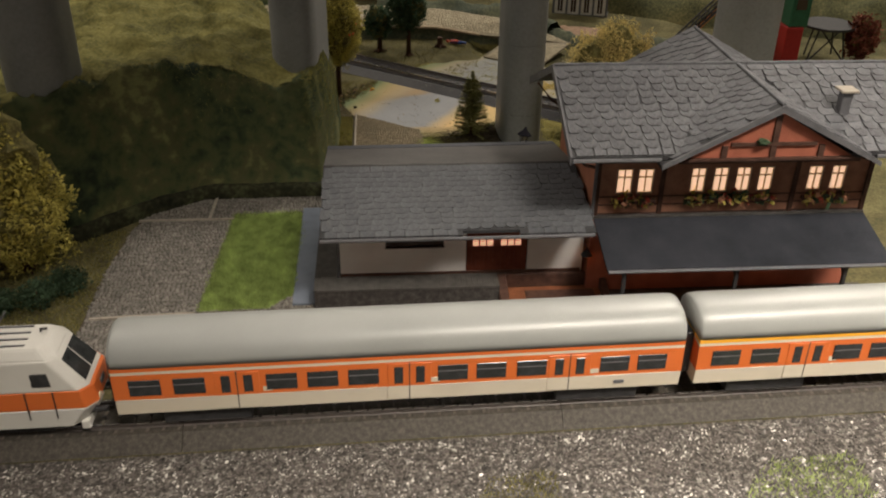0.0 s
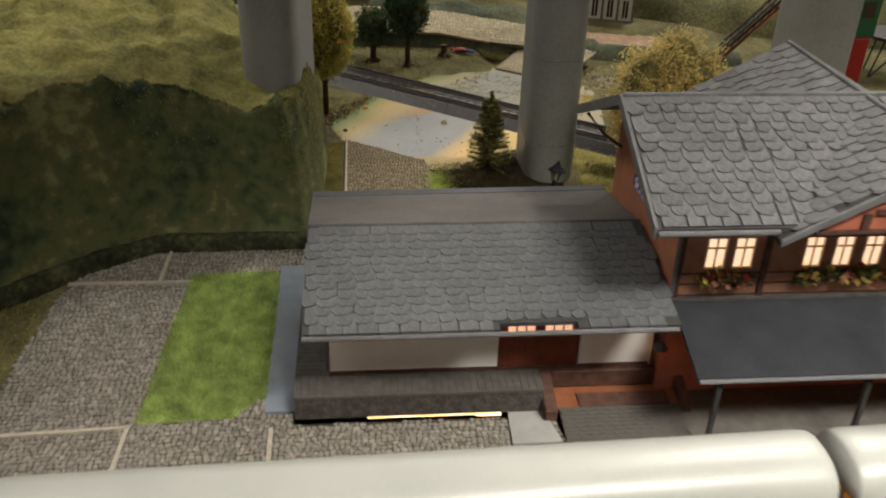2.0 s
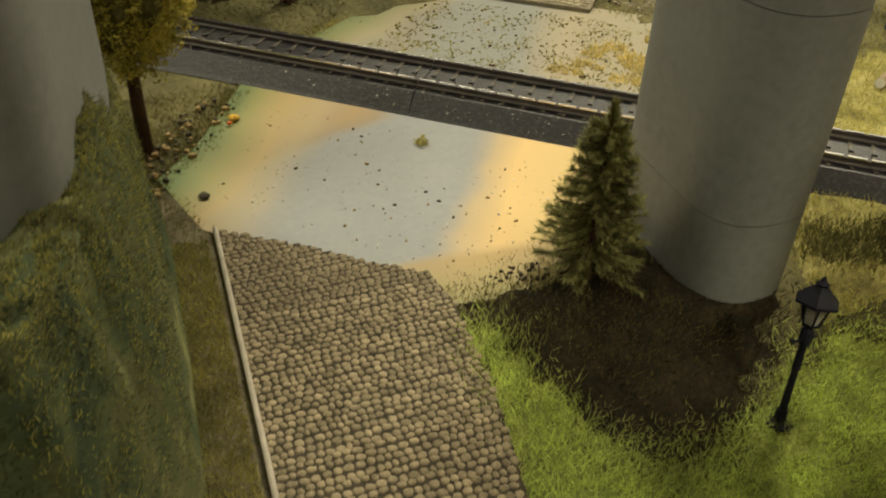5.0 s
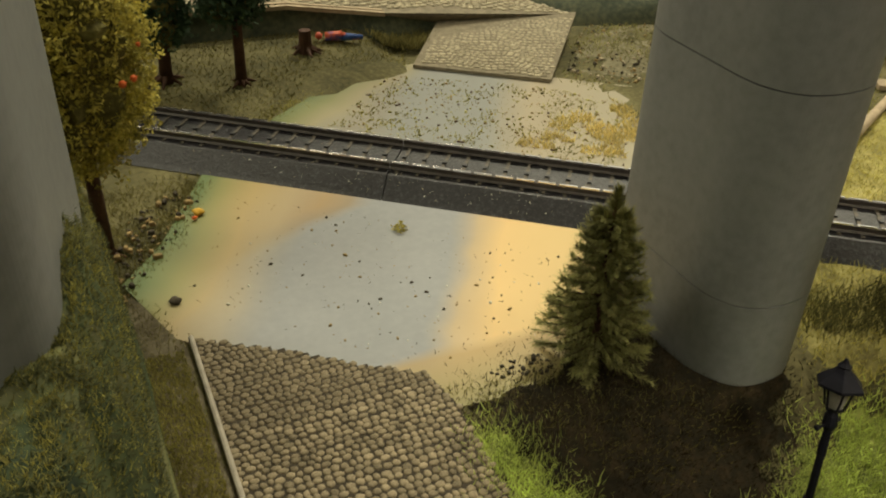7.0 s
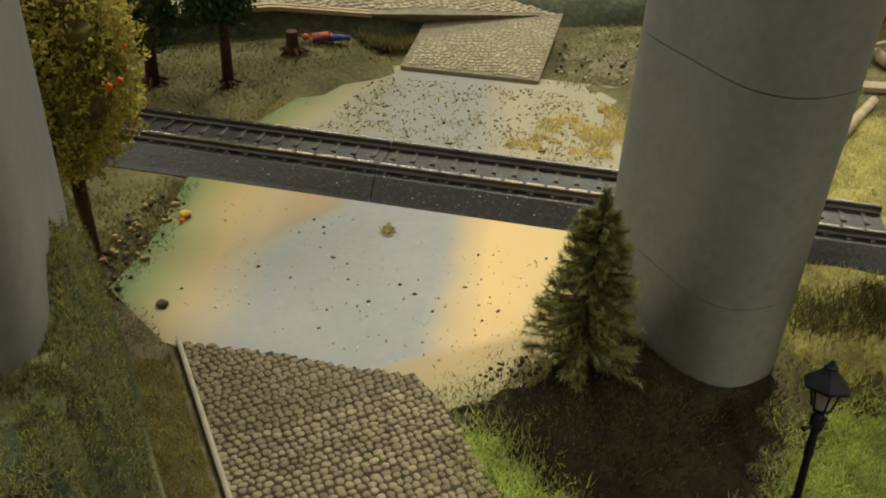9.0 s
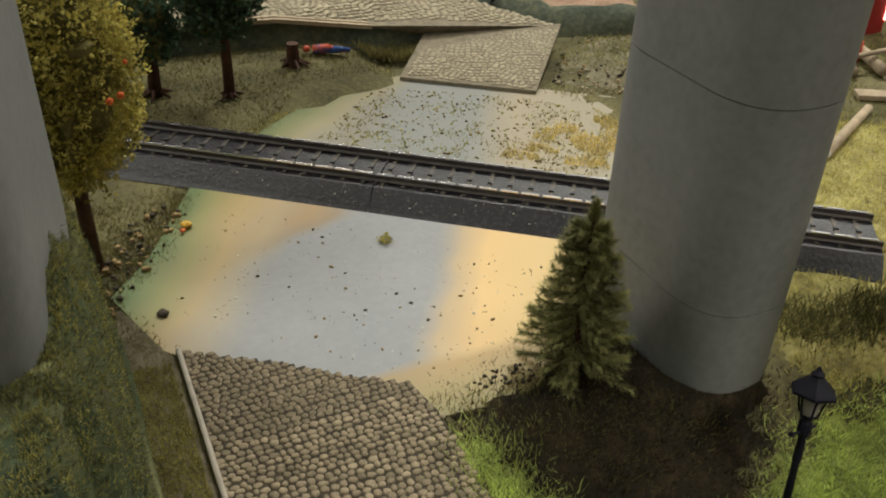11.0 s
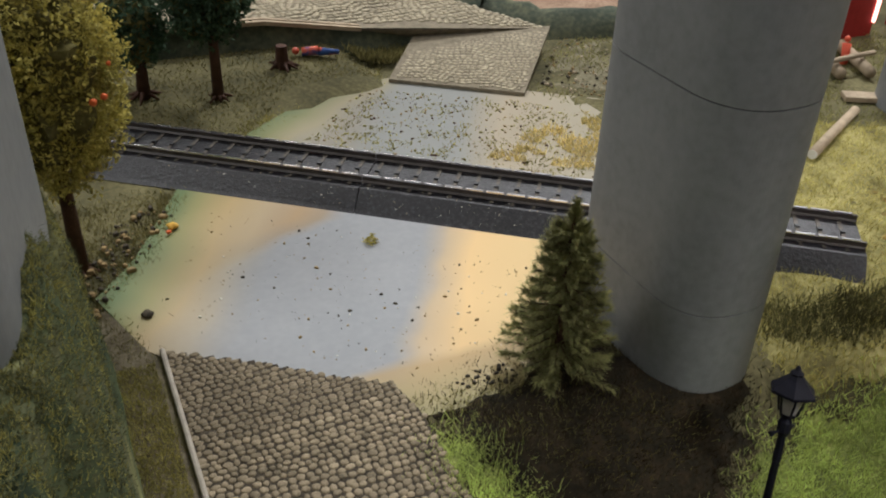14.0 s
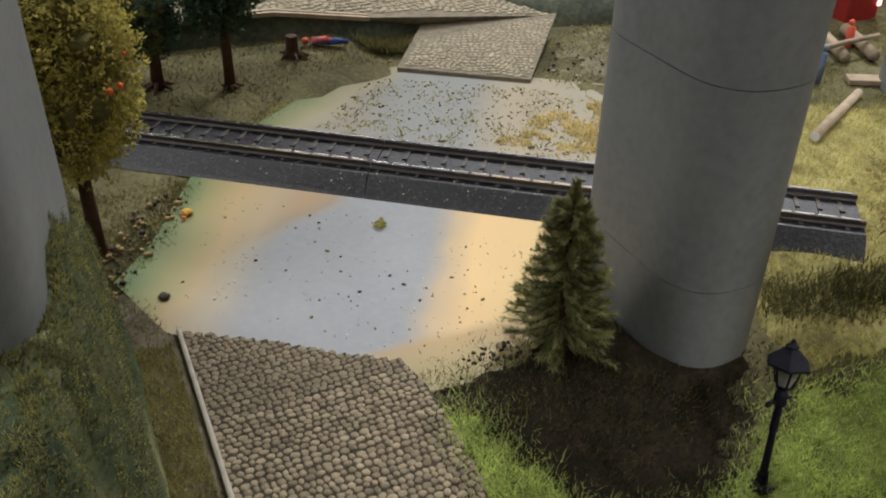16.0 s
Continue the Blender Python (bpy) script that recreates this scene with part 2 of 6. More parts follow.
def thing(name, label, category, at=(0, 0, 0), rz=0.0, group="", kind=""):
    ob = new(name)
    ob.empty_display_size = 0.01
    ob.matrix_world = pose(at[0] * CM, at[1] * CM, at[2] * CM, 0, 0, rz)
    ORIGIN[ob.name] = Vector(at)
    return tagged(ob, label, category, group, kind)


def mesh_of(name, b, material, smooth=False, shift=Vector((0, 0, 0)), fix=True):
    bm = b.bm
    if fix:
        bmesh.ops.recalc_face_normals(bm, faces=bm.faces)
    me = bpy.data.meshes.new(name)
    for v in bm.verts:
        v.co = (v.co - shift) * CM
    for f in bm.faces:
        f.smooth = smooth
    bm.to_mesh(me)
    bm.free()
    me.materials.append(material)
    return me


def part(name, b, material, parent=None, label="", smooth=False, local=False, kind="", category="", fix=True):
    """Links a Build as one mesh. Coordinates are those of the plan, or with local those of the parent."""
    shift = Vector((0, 0, 0)) if parent is None or local else ORIGIN[parent.name]
    ob = new(name, mesh_of(name, b, material, smooth, shift, fix))
    if parent is not None:
        ob.parent = parent
        ORIGIN[ob.name] = ORIGIN[parent.name]
    return tagged(ob, label, category, "", kind)


def box(x0, y0, z0, x1, y1, z1, bev=0.0):
    b = Build().box(x0, y0, z0, x1, y1, z1)
    return b.bevel(bev) if bev else b


def smoothstep(a, b, x):
    t = min(1, max(0, (x - a) / (b - a)))
    return t * t * (3 - 2 * t)


def fbm(x, y, s, seed=0.0):
    return noise.fractal(Vector((x * s, y * s, seed)), 1.0, 2.0, 4)

# ---- room ----
part("floor", box(-260, -260, -92, 300, 320, -90), M_WALL, label="plain grey floor of the exhibition room", kind="structure", category="floor")
part("wall_north", box(-260, 300, -90, 300, 306, 160), M_WALL, label="plain painted room wall behind the layout", kind="structure", category="wall")
part("wall_south", box(-260, -246, -90, 300, -240, 160), M_WALL, label="plain painted room wall facing the layout", kind="structure", category="wall")
part("wall_west", box(-266, -240, -90, -260, 300, 160), M_WALL, label="plain painted room side wall", kind="structure", category="wall")
part("wall_east", box(300, -240, -90, 306, 300, 160), M_WALL, label="plain painted room side wall", kind="structure", category="wall")
part("ceiling", box(-266, -246, 160, 306, 306, 166), M_WALL, label="plain pale room ceiling", kind="structure", category="ceiling")

# the table that carries the layout
TABLE = thing("layout_table", "plain wooden table carrying the model layout", "table", at=(5, 40, -90))
part("board", box(-85, -26, -6, 95, 105, -3), M_WOOD, TABLE)
part("apron", box(-85.5, -26.5, -12, 95.5, -26, 0.2), M_WOOD, TABLE, "pale wooden edge board")
part("apron", box(-85.5, 105, -12, 95.5, 105.5, 4.0), M_WOOD, TABLE)
part("apron", box(-85.5, -26, -12, -85, 105, 4.0), M_WOOD, TABLE)
part("apron", box(95, -26, -12, 95.5, 105, 4.0), M_WOOD, TABLE)
for x in (-82, 5, 92):
    for y in (-23, 102):
        part("leg", box(x - 2.5, y - 2.5, -90, x + 2.5, y + 2.5, -6, 0.3), M_WOOD, TABLE)

# ---- ground ----


def ground_z(x, y):
    z = 0.8 * smoothstep(13.0, 20.0, y)
    bank = smoothstep(40.5, 47.0, y) * (1 - smoothstep(11.5, 13.5, x)) + smoothstep(48.0, 54.0, y) * smoothstep(11.5, 13.5, x)
    z += 0.9 * bank + 3.0 * smoothstep(56, 85, y)
    right = smoothstep(16.0, 19.0, x) * smoothstep(8, 14, y)
    z -= 1.25 * smoothstep(6.5, 11.5, x) * smoothstep(12.0, 14.0, y) * (1 - smoothstep(18.2, 21.0, y)) * (1 - smoothstep(16, 20, x))
    return z + 0.2 * right * (0.2 + fbm(x, y, 0.12, 3))


def sheet(xs, ys, height):
    """A grid mesh of the ground."""
    b = Build()
    rows = [[b.bm.verts.new((x, y, height(x, y))) for x in xs] for y in ys]
    for r0, r1 in zip(rows, rows[1:]):
        for i in range(len(xs) - 1):
            b.bm.faces.new((r0[i], r0[i + 1], r1[i + 1], r1[i]))
    return b


def steps(*spans):
    out = []
    for a, b, n in spans:
        out += [a + (b - a) * i / n for i in range(n)]
    return out + [spans[-1][1]]


def inside_depth(x, y, pts):
    p = Vector((x, y))
    best = 1e9
    for a, b in zip(pts, pts[1:]):
        a, b = Vector(a), Vector(b)
        d = b - a
        t = min(1, max(0, (p - a).dot(d) / d.length_squared))
        best = min(best, (p - a - d * t).length)
    c = False
    ring = pts
    for (x0, y0), (x1, y1) in zip(ring, ring[1:] + ring[:1]):
        if (y0 > y) != (y1 > y) and x < (x1 - x0) * (y - y0) / (y1 - y0) + x0:
            c = not c
    return best if c else -best


POND = [(-0.8, 30.6), (0.2, 27.6), (2.8, 24.5), (6.0, 22.4), (8.4, 22.2), (9.6, 22.9), (11.6, 25.2), (15, 27), (19.5, 28), (20.5, 34), (21.6, 37.8), (18.6, 40), (14, 43.4), (10.6, 43.4), (6.2, 40), (2.6, 36.3), (0.6, 32.4)]
M_GROUND = mat("flocked_ground", [(0.037, 0.036, 0.017), (0.105, 0.095, 0.043), (0.2, 0.178, 0.085)], 0.9, scale=0.45, fine=5, bump=1.0, spread=(0.3, 0.7))
part("ground", sheet(steps((-85, -30, 12), (-30, 45, 130), (45, 95, 10)), steps((-26, -24, 2), (-24, 66, 150), (66, 105, 8)),
     lambda x, y: ground_z(x, y) - 0.06 + (0.04 + 0.06 * fbm(x, y, 0.5)) * smoothstep(12, 16, y) - (0.14 if inside_depth(x, y, POND + POND[:1]) > 0.9 else 0)), M_GROUND, label="flocked olive green and brown layout ground", kind="structure", category="ground", smooth=True, fix=False)


# the painted water board, under track and pier
def pond_material():
    """Grey water between sprayed banks, with two cast shadows painted in. Each tint is ruled by signed distances across
    straight lines, in centimetres.
    """
    m = mat("painted_water", [(0.24, 0.25, 0.262), (0.285, 0.29, 0.3)], 0.5, scale=0.3, fine=4, spec=0.35)
    n, l = m.node_tree.nodes, m.node_tree.links
    tc, nz = n.new("ShaderNodeTexCoord"), n.new("ShaderNodeTexNoise")
    nz.inputs["Scale"].default_value, nz.inputs["Detail"].default_value = 26, 2
    l.new(tc.outputs["Object"], nz.inputs["Vector"])
    base = n["Principled BSDF"].inputs["Base Color"]
    colour = base.links[0].from_socket

    def across(nx, ny, lo, hi):
        dot, add, mr = n.new("ShaderNodeVectorMath"), n.new("ShaderNodeMath"), n.new("ShaderNodeMapRange")
        dot.operation, add.operation = "DOT_PRODUCT", "MULTIPLY_ADD"
        dot.inputs[1].default_value, add.inputs[1].default_value = (nx * 100, ny * 100, 0), 1.6
        l.new(tc.outputs["Object"], dot.inputs[0])
        l.new(nz.outputs[0], add.inputs[0])
        l.new(dot.outputs["Value"], add.inputs[2])
        mr.inputs["From Min"].default_value, mr.inputs["From Max"].default_value = lo + 0.8, hi + 0.8
        l.new(add.outputs[0], mr.inputs[0])
        return mr.outputs[0]

    left, right = (-0.86, 0.5), (0.84, -0.54)
    sprays_and_shadows = (
        (((*right, -8.3, -2.8),), [(0.0, (0.34, 0.31, 0.25), 0), (0.16, (0.52, 0.38, 0.19), 0.75), (0.34, (0.68, 0.47, 0.2), 1), (1.0, (0.56, 0.42, 0.17), 1)]),
        # the tree's shadow before the track, painted in dark orange
        (((-0.31, 0.95, 28.2, 29.4), (*left, 9.6, 11.4)), [(0.0, (0.3, 0.25, 0.17), 0), (0.5, (0.29, 0.205, 0.1), 0.75), (1.0, (0.36, 0.235, 0.09), 0.85)]),
        (((*left, 11.4, 15.9),), [(0.0, (0.3, 0.28, 0.23), 0), (0.26, (0.4, 0.33, 0.2), 0.6), (0.5, (0.41, 0.31, 0.14), 0.85), (0.72, (0.25, 0.24, 0.09), 0.95), (0.92, (0.11, 0.155, 0.055), 1)]),
        (((0.606, 0.795, 33.8, 34.8),), [(0.0, (0.25, 0.25, 0.23), 0), (1.0, (0.21, 0.215, 0.19), 0.75)]),
        (((-0.61, 0.79, 25.0, 27.9), (0.606, 0.795, 34.2, 35.2)), [(0.0, (0.27, 0.26, 0.2), 0), (0.35, (0.3, 0.26, 0.14), 0.75), (0.65, (0.19, 0.2, 0.075), 0.92), (1.0, (0.1, 0.145, 0.05), 1)]),
        # shadow of pier and fir painted along the near shore
        (((-0.13, -0.99, -25.4, -22.6), (*right, -9.5, -7.5)), [(0.0, (0.4, 0.3, 0.15), 0), (0.16, (0.37, 0.26, 0.105), 0.8), (0.4, (0.33, 0.26, 0.11), 0.95), (1.0, (0.22, 0.22, 0.09), 1)]),
    )
    for lines, stops in sprays_and_shadows:
        amount = across(*lines[0])
        for more in lines[1:]:
            low = n.new("ShaderNodeMath")
            low.operation = "MINIMUM"
            l.new(amount, low.inputs[0])
            l.new(across(*more), low.inputs[1])
            amount = low.outputs[0]
        ramp, mix = n.new("ShaderNodeValToRGB"), n.new("ShaderNodeMix")
        el = ramp.color_ramp.elements
        while len(el) < len(stops):
            el.new(0.5)
        for i, (p, c, al) in enumerate(stops):
            el[i].position, el[i].color = p, (*c, al)
        l.new(amount, ramp.inputs[0])
        mix.data_type = "RGBA"
        l.new(ramp.outputs["Alpha"], mix.inputs[0])
        l.new(colour, mix.inputs[6])
        l.new(ramp.outputs[0], mix.inputs[7])
        colour = mix.outputs[2]
    l.new(colour, base)
    return m


part("water_board", Build().prism(POND, "z", 0.6, 0.83), pond_material(), label="grey painted water board with ochre and green banks and painted-in shadows", kind="structure", category="water")


# ---- hill ----
HILL = [(-60, -2), (-30, 1.5), (-22, 5.5), (-16.8, 8.1), (-13.2, 11.5), (-9.8, 13.8), (-1.7, 13.9), (-0.75, 18), (-0.55, 27), (-2.6, 33.5), (-7, 38), (-20, 44), (-60, 60)]


def hill_z(x, y):
    d = inside_depth(x, y, HILL)
    d = d if d < 0 else max(0.0, d + smoothstep(0, 0.8, d) * (0.55 * fbm(x, y, 0.3, 21) - 0.05))
    if d < 0:
        return -0.3
    top = 8.1 + 0.45 * smoothstep(17, 20, y) * (1 - smoothstep(25, 28, y)) * smoothstep(-8, -5, x) + 1.3 * smoothstep(-5, -9, x) + 2.2 * smoothstep(22, 40, y) * smoothstep(-5, -14, x) - 3.5 * smoothstep(24, 33, y) * smoothstep(-9, -2, x)
    lump = 0.9 * fbm(x, y, 0.2, 7) + 0.45 * fbm(x, y, 0.55, 2)
    steep = smoothstep(-6, -3.5, x)
    rise = (0.4 * smoothstep(0, 0.6, d) + 0.6 * smoothstep(0.2, 1.9, d)) * (1 - steep) + (0.55 * smoothstep(0, 0.5, d) + 0.45 * smoothstep(0.1, 1.25, d)) * steep
    return top * rise + lump * smoothstep(0.3, 1.5, d) - 0.2


M_MOSS = mat("mossy_hill", [(0.026, 0.038, 0.024), (0.05, 0.068, 0.034), (0.085, 0.102, 0.045), (0.105, 0.105, 0.05), (0.19, 0.195, 0.08)], 0.9, scale=0.28, fine=1.3, bump=0.9, spread=(0.36, 0.63))
part("hill", sheet(steps((-60, -30, 18), (-30, 0, 100)), steps((-4, 5, 14), (5, 46, 130)), hill_z), M_MOSS, label="steep mossy dark green hill", kind="structure", category="hill", smooth=True, fix=False)


# lighter flock on the hill's crest; part of its tone is light put into the colour
tb = Build()
grid = {}
for i in range(150):
    for j in range(140):
        x, y = -45 + i * 0.3, -2 + j * 0.32
        q = inside_depth(x, y, HILL)
        grid[i, j] = (x, y, q + (0.8 * fbm(x, y, 0.35, 11) + 0.7 * fbm(x, y, 1.6, 4)) * smoothstep(1.7, 2.2, q))
verts = {}
for i in range(149):
    for j in range(139):
        ring = [(i, j), (i + 1, j), (i + 1, j + 1), (i, j + 1)]
        if all(grid[k][2] > 2.0 for k in ring):
            for k in ring:
                if k not in verts:
                    x, y, d = grid[k]
                    verts[k] = tb.bm.verts.new((x, y, hill_z(x, y) + 0.015 + 0.12 * smoothstep(2.0, 3.2, d) * (1 + fbm(x, y, 1.5, 9))))
            tb.bm.faces.new([verts[k] for k in ring])
part("hill_flock", tb, mat("olive_flock", [(0.05, 0.052, 0.02), (0.16, 0.15, 0.048), (0.29, 0.26, 0.085)], 0.9, scale=0.3, fine=4, bump=1.0, spread=(0.3, 0.7)), label="dry olive flock on the crest of the hill, lightened as its lit top", kind="structure", category="hill", smooth=True, fix=False)


# the dark ledge along the foot of the hill
LEDGE = [(-30, 1.2), (-22, 5.1), (-16.9, 7.6), (-13.4, 11.0), (-9.9, 13.3), (-5.5, 13.35), (-1.5, 13.4)]
lb = Build()
rings = []
for i in range(61):
    s = i / 60 * (len(LEDGE) - 1)
    k = min(int(s), len(LEDGE) - 2)
    p = Vector(LEDGE[k]).lerp(Vector(LEDGE[k + 1]), s - k)
    d = (Vector(LEDGE[k + 1]) - Vector(LEDGE[k])).normalized()
    q = Vector((-d.y, d.x))
    h = 0.95 + 0.15 * fbm(p.x, p.y, 0.5, 5)
    rings.append([lb.bm.verts.new((p.x + q.x * a, p.y + q.y * a, z * h)) for a, z in ((0, -0.1), (0.03, 0.75), (0.14, 0.97), (0.5, 1.03), (1.0, 0.9))])
for r0, r1 in zip(rings, rings[1:]):
    for a in range(4):
        lb.bm.faces.new((r0[a], r1[a], r1[a + 1], r0[a + 1]))
part("hill_ledge", lb, mat("dark_ledge_moss", [(0.012, 0.013, 0.008), (0.03, 0.032, 0.018), (0.08, 0.085, 0.04)], 0.9, scale=0.6, fine=3, bump=0.9), label="low dark mossy ledge along the foot of the hill", kind="structure", category="ledge", smooth=True)


# ---- viaduct piers ----
def pier(x0, x1, y0, y1, z0, z1, label, rings=(), turn=0.0):
    """A tall pier of rounded oblong section, its ends flatter than half circles."""
    p = thing("viaduct_pier", label, "pier", at=((x0 + x1) / 2, (y0 + y1) / 2, z0), rz=turn, group="viaduct piers")
    w, cx = (x1 - x0) / 2, (x0 + x1) / 2
    e = w * 1.12

    def outline(g):
        pts = []
        for k in range(57):
            a = math.pi + math.pi * k / 56
            c, q = math.cos(a), math.sin(a)
            pts.append((cx + (w + g) * math.copysign(abs(c) ** 0.8, c), y0 + e - (e + g) * abs(q) ** 0.8))
        for k in range(57):
            a = math.pi * k / 56
            c, q = math.cos(a), math.sin(a)
            pts.append((cx + (w + g) * math.copysign(abs(c) ** 0.8, c), y1 - e + (e + g) * abs(q) ** 0.8))
        return [q for i, q in enumerate(pts) if i == 0 or (Vector(q) - Vector(pts[i - 1])).length > 0.003]
    levels = sorted([z0, z1, *[q for z in rings for q in (z - 0.02, z + 0.02)]])
    for a, b in zip(levels[::2], levels[1::2]):
        part("drum", Build().prism(outline(0), "z", a, b), M_PIER, p)
    for z in rings:
        part("joint", Build().prism(outline(-0.035), "z", z - 0.02, z + 0.02), M_PIER_SEAM, p, "dark joint line")
    return p


pier(12.2, 15.5, 20.35, 26.0, 0.0, 45, "tall grey rounded concrete viaduct pier beside the fir", (3.25, 8.8))
pier(-4.97, -1.62, 18.2, 27.0, 4.0, 45, "tall grey rounded viaduct pier on the mossy hill", (26.0,), -5)
pier(-21.2, -17.1, 9.8, 15.5, 6.5, 45, "tall grey rounded viaduct pier on the hill top", (26.0,))
pier(32.6, 37.9, 28.5, 34, 0.0, 45, "tall grey rounded viaduct pier behind the station", (26.0,))


# ---- tracks ----
HEAD = mesh_of("rail_head", box(-0.3, -0.042, 0.94, 0.3, 0.042, 1.0), M_RAIL)


def track(name, label, at, rz, x0, x1, bed, joints):
    t = thing(name, label, "railway track", at=at, rz=rz)
    ORIGIN[t.name] = Vector((0, 0, 0))
    cuts = [x0, *joints, x1]
    prof = [(-2.0, 0), (-1.85, 0.12), (-1.3, 0.68), (1.3, 0.68), (1.85, 0.12), (2.0, 0)]
    for a, b in zip(cuts, cuts[1:]):
        part("track_bed", Build().prism(prof, "x", a + 0.012, b - 0.012).bevel(0.015), bed, t, local=True)
    sl = mesh_of("sleeper", box(-0.06, -1.16, 0.66, 0.06, 1.16, 0.71), M_SLEEPER)
    st = mesh_of("contact_stud", box(-0.075, -0.075, 0.7, 0.075, 0.075, 0.78), M_DARK)
    n = int((x1 - x0) / 0.72)
    for i in range(n):
        x = x0 + 0.36 + i * 0.72
        s = new("sleeper", sl)
        s.parent, s.location = t, (x * CM, 0, 0)
        q = new("contact_stud", st)
        q.parent, q.location = t, (x * CM, 0, 0)
    for side in (-0.88, 0.88):
        for a, b in zip(cuts, cuts[1:]):
            r = part("rail", Build().prism([(side - 0.11, 0.74), (side + 0.11, 0.74), (side + 0.04, 0.8), (side + 0.055, 0.95), (side - 0.055, 0.95), (side - 0.04, 0.8)], "x", a + 0.02, b - 0.02), M_RAIL_DARK, t, local=True)
            ORIGIN[r.name] = Vector((0, 0, 0))
            k = 0
            while a + 0.72 * (k + 1) <= b:
                h = new("rail_head", HEAD)
                h.parent, h.location = r, ((a + 0.72 * k + 0.36) * CM, side * CM, 0)
                tagged(h, "shiny worn rail head")
                k += 1
    return t


track("station_track", "brown moulded track bed with steel rails under the train", (3.4, -10.75, 0.0), 1.6, -60, 54, M_BALLAST, [-46.5, -28.5, -10.5, 7.5, 25.5, 43.5])
track("pond_track", "black moulded track bed with steel rails crossing the painted water", (9.05, 34.0, 0.8), -37.0, -11.6, 16.7, M_BALLAST_DARK, [0.0])

# ---- train ----


def rot_point(x):
    """The point of the station track's axis at x."""
    return (x, -10.75 + math.tan(radians(1.6)) * (x - 3.4), 0)


def coach(x_mid, label, line):
    c = thing("passenger_coach", label, "train coach", at=rot_point(x_mid), rz=1.6, group="coaches of the train")
    ORIGIN[c.name] = Vector((0, 0, 0))
    h = 13.1
    side = [(1.5, 2.05), (1.52, 2.85), (1.5, 4.28), (1.46, 4.75)]
    part("lower_body", Build().prism([(-1.47, 2.0), (1.47, 2.0), (1.52, 2.86), (-1.52, 2.86)], "x", -h, h).bevel(0.03), M_COACH_CREAM, c, "cream lower body", local=True)
    part("orange_band", Build().prism([(-1.52, 2.86), (1.52, 2.86), (1.49, 4.2), (-1.49, 4.2)], "x", -h, h), M_COACH_ORANGE, c, "orange window band", local=True)
    part("light_stripe", Build().prism([(-1.485, 4.2), (1.485, 4.2), (1.48, 4.36), (-1.48, 4.36)], "x", -h, h), M_COACH_CREAM, c, local=True)
    part("upper_stripe", Build().prism([(-1.49, 4.36), (1.49, 4.36), (1.475, 4.56), (-1.475, 4.56)], "x", -h, h), line, c, local=True)
    prof = [(-1.5, 4.56), (1.5, 4.56)]
    for k in range(1, 18):
        a = math.pi * k / 18
        cx, sz = math.cos(a), math.sin(a)
        prof.append((1.5 * math.copysign(abs(cx) ** 0.8, cx), 4.62 + 1.3 * sz ** 0.85))
    b = Build()
    rings = []
    for x, k in ((-h - 0.02, 0.9), (-h + 0.12, 0.965), (-h + 0.5, 1.0), (h - 0.5, 1.0), (h - 0.12, 0.965), (h + 0.02, 0.9)):
        rings.append([b.bm.verts.new((x, y * (0.6 + 0.4 * k), 4.56 + (z - 4.56) * k)) for y, z in prof])
    for r0, r1 in zip(rings, rings[1:]):
        for i in range(len(prof)):
            b.bm.faces.new((r0[i], r0[(i + 1) % len(prof)], r1[(i + 1) % len(prof)], r1[i]))
    b.bm.faces.new(rings[0][::-1])
    b.bm.faces.new(rings[-1])
    ob = part("roof", b, M_COACH_ROOF, c, "smooth pale grey curved roof", smooth=True, local=True)
    for s in (-1, 1):
        for x in (-11.7, -9.75, -5.65, -3.8, -1.95, 2.15, 3.95, 5.85, 9.8, 11.6):
            w = part("window", box(x - 0.7, s * 1.49, 3.05, x + 0.7, s * 1.545, 3.92, 0.02), M_GLASS_DARK, c, "dark window", local=True)
            ORIGIN[w.name] = Vector((0, 0, 0))
            part("window_frame", box(x - 0.7, s * 1.53, 3.58, x + 0.7, s * 1.556, 3.63), M_GREY_TRIM, w, local=True)
        for x in (-7.65, 0.15, 7.65):
            d = part("door", box(x - 1.0, s * 1.5, 2.12, x + 1.0, s * 1.532, 4.12, 0.01), M_COACH_ORANGE, c, "orange and cream double door", local=True)
            ORIGIN[d.name] = Vector((0, 0, 0))
            part("door_skirt", box(x - 1.0, s * 1.5, 2.12, x + 1.0, s * 1.536, 2.86), M_COACH_CREAM, d, local=True)
            part("door_gap", box(x - 0.025, s * 1.5, 2.1, x + 0.025, s * 1.54, 4.15), M_DARK, d, local=True)
            for q in (-0.5, 0.5):
                part("door_window", box(x + q - 0.21, s * 1.5, 3.0, x + q + 0.21, s * 1.55, 3.95, 0.02), M_GLASS_DARK, d, local=True)
        for x in (-6.3, 1.35, 8.85):
            part("notice_plate", box(x - 0.2, s * 1.5, 3.0, x + 0.2, s * 1.53, 3.25), M_COACH_CREAM, c, "small pale notice", local=True)
    part("number_plate", box(9.85, -1.545, 2.36, 10.35, -1.5, 2.52), M_GREY_TRIM, c, "small grey plate", local=True)
    for x in (-9.2, 9.2):
        bo = part("bogie", box(x - 2.0, -1.15, 1.15, x + 2.0, 1.15, 1.85, 0.05), M_DARK, c, "black bogie", local=True)
        ORIGIN[bo.name] = Vector((0, 0, 0))
        for dx in (-1.3, 1.3):
            for s in (-1, 1):
                part("wheel", Build().tube([(x + dx, s * 0.72, 1.5), (x + dx, s * 0.98, 1.5)], 0.48, 18), M_RAIL_DARK, bo, local=True)
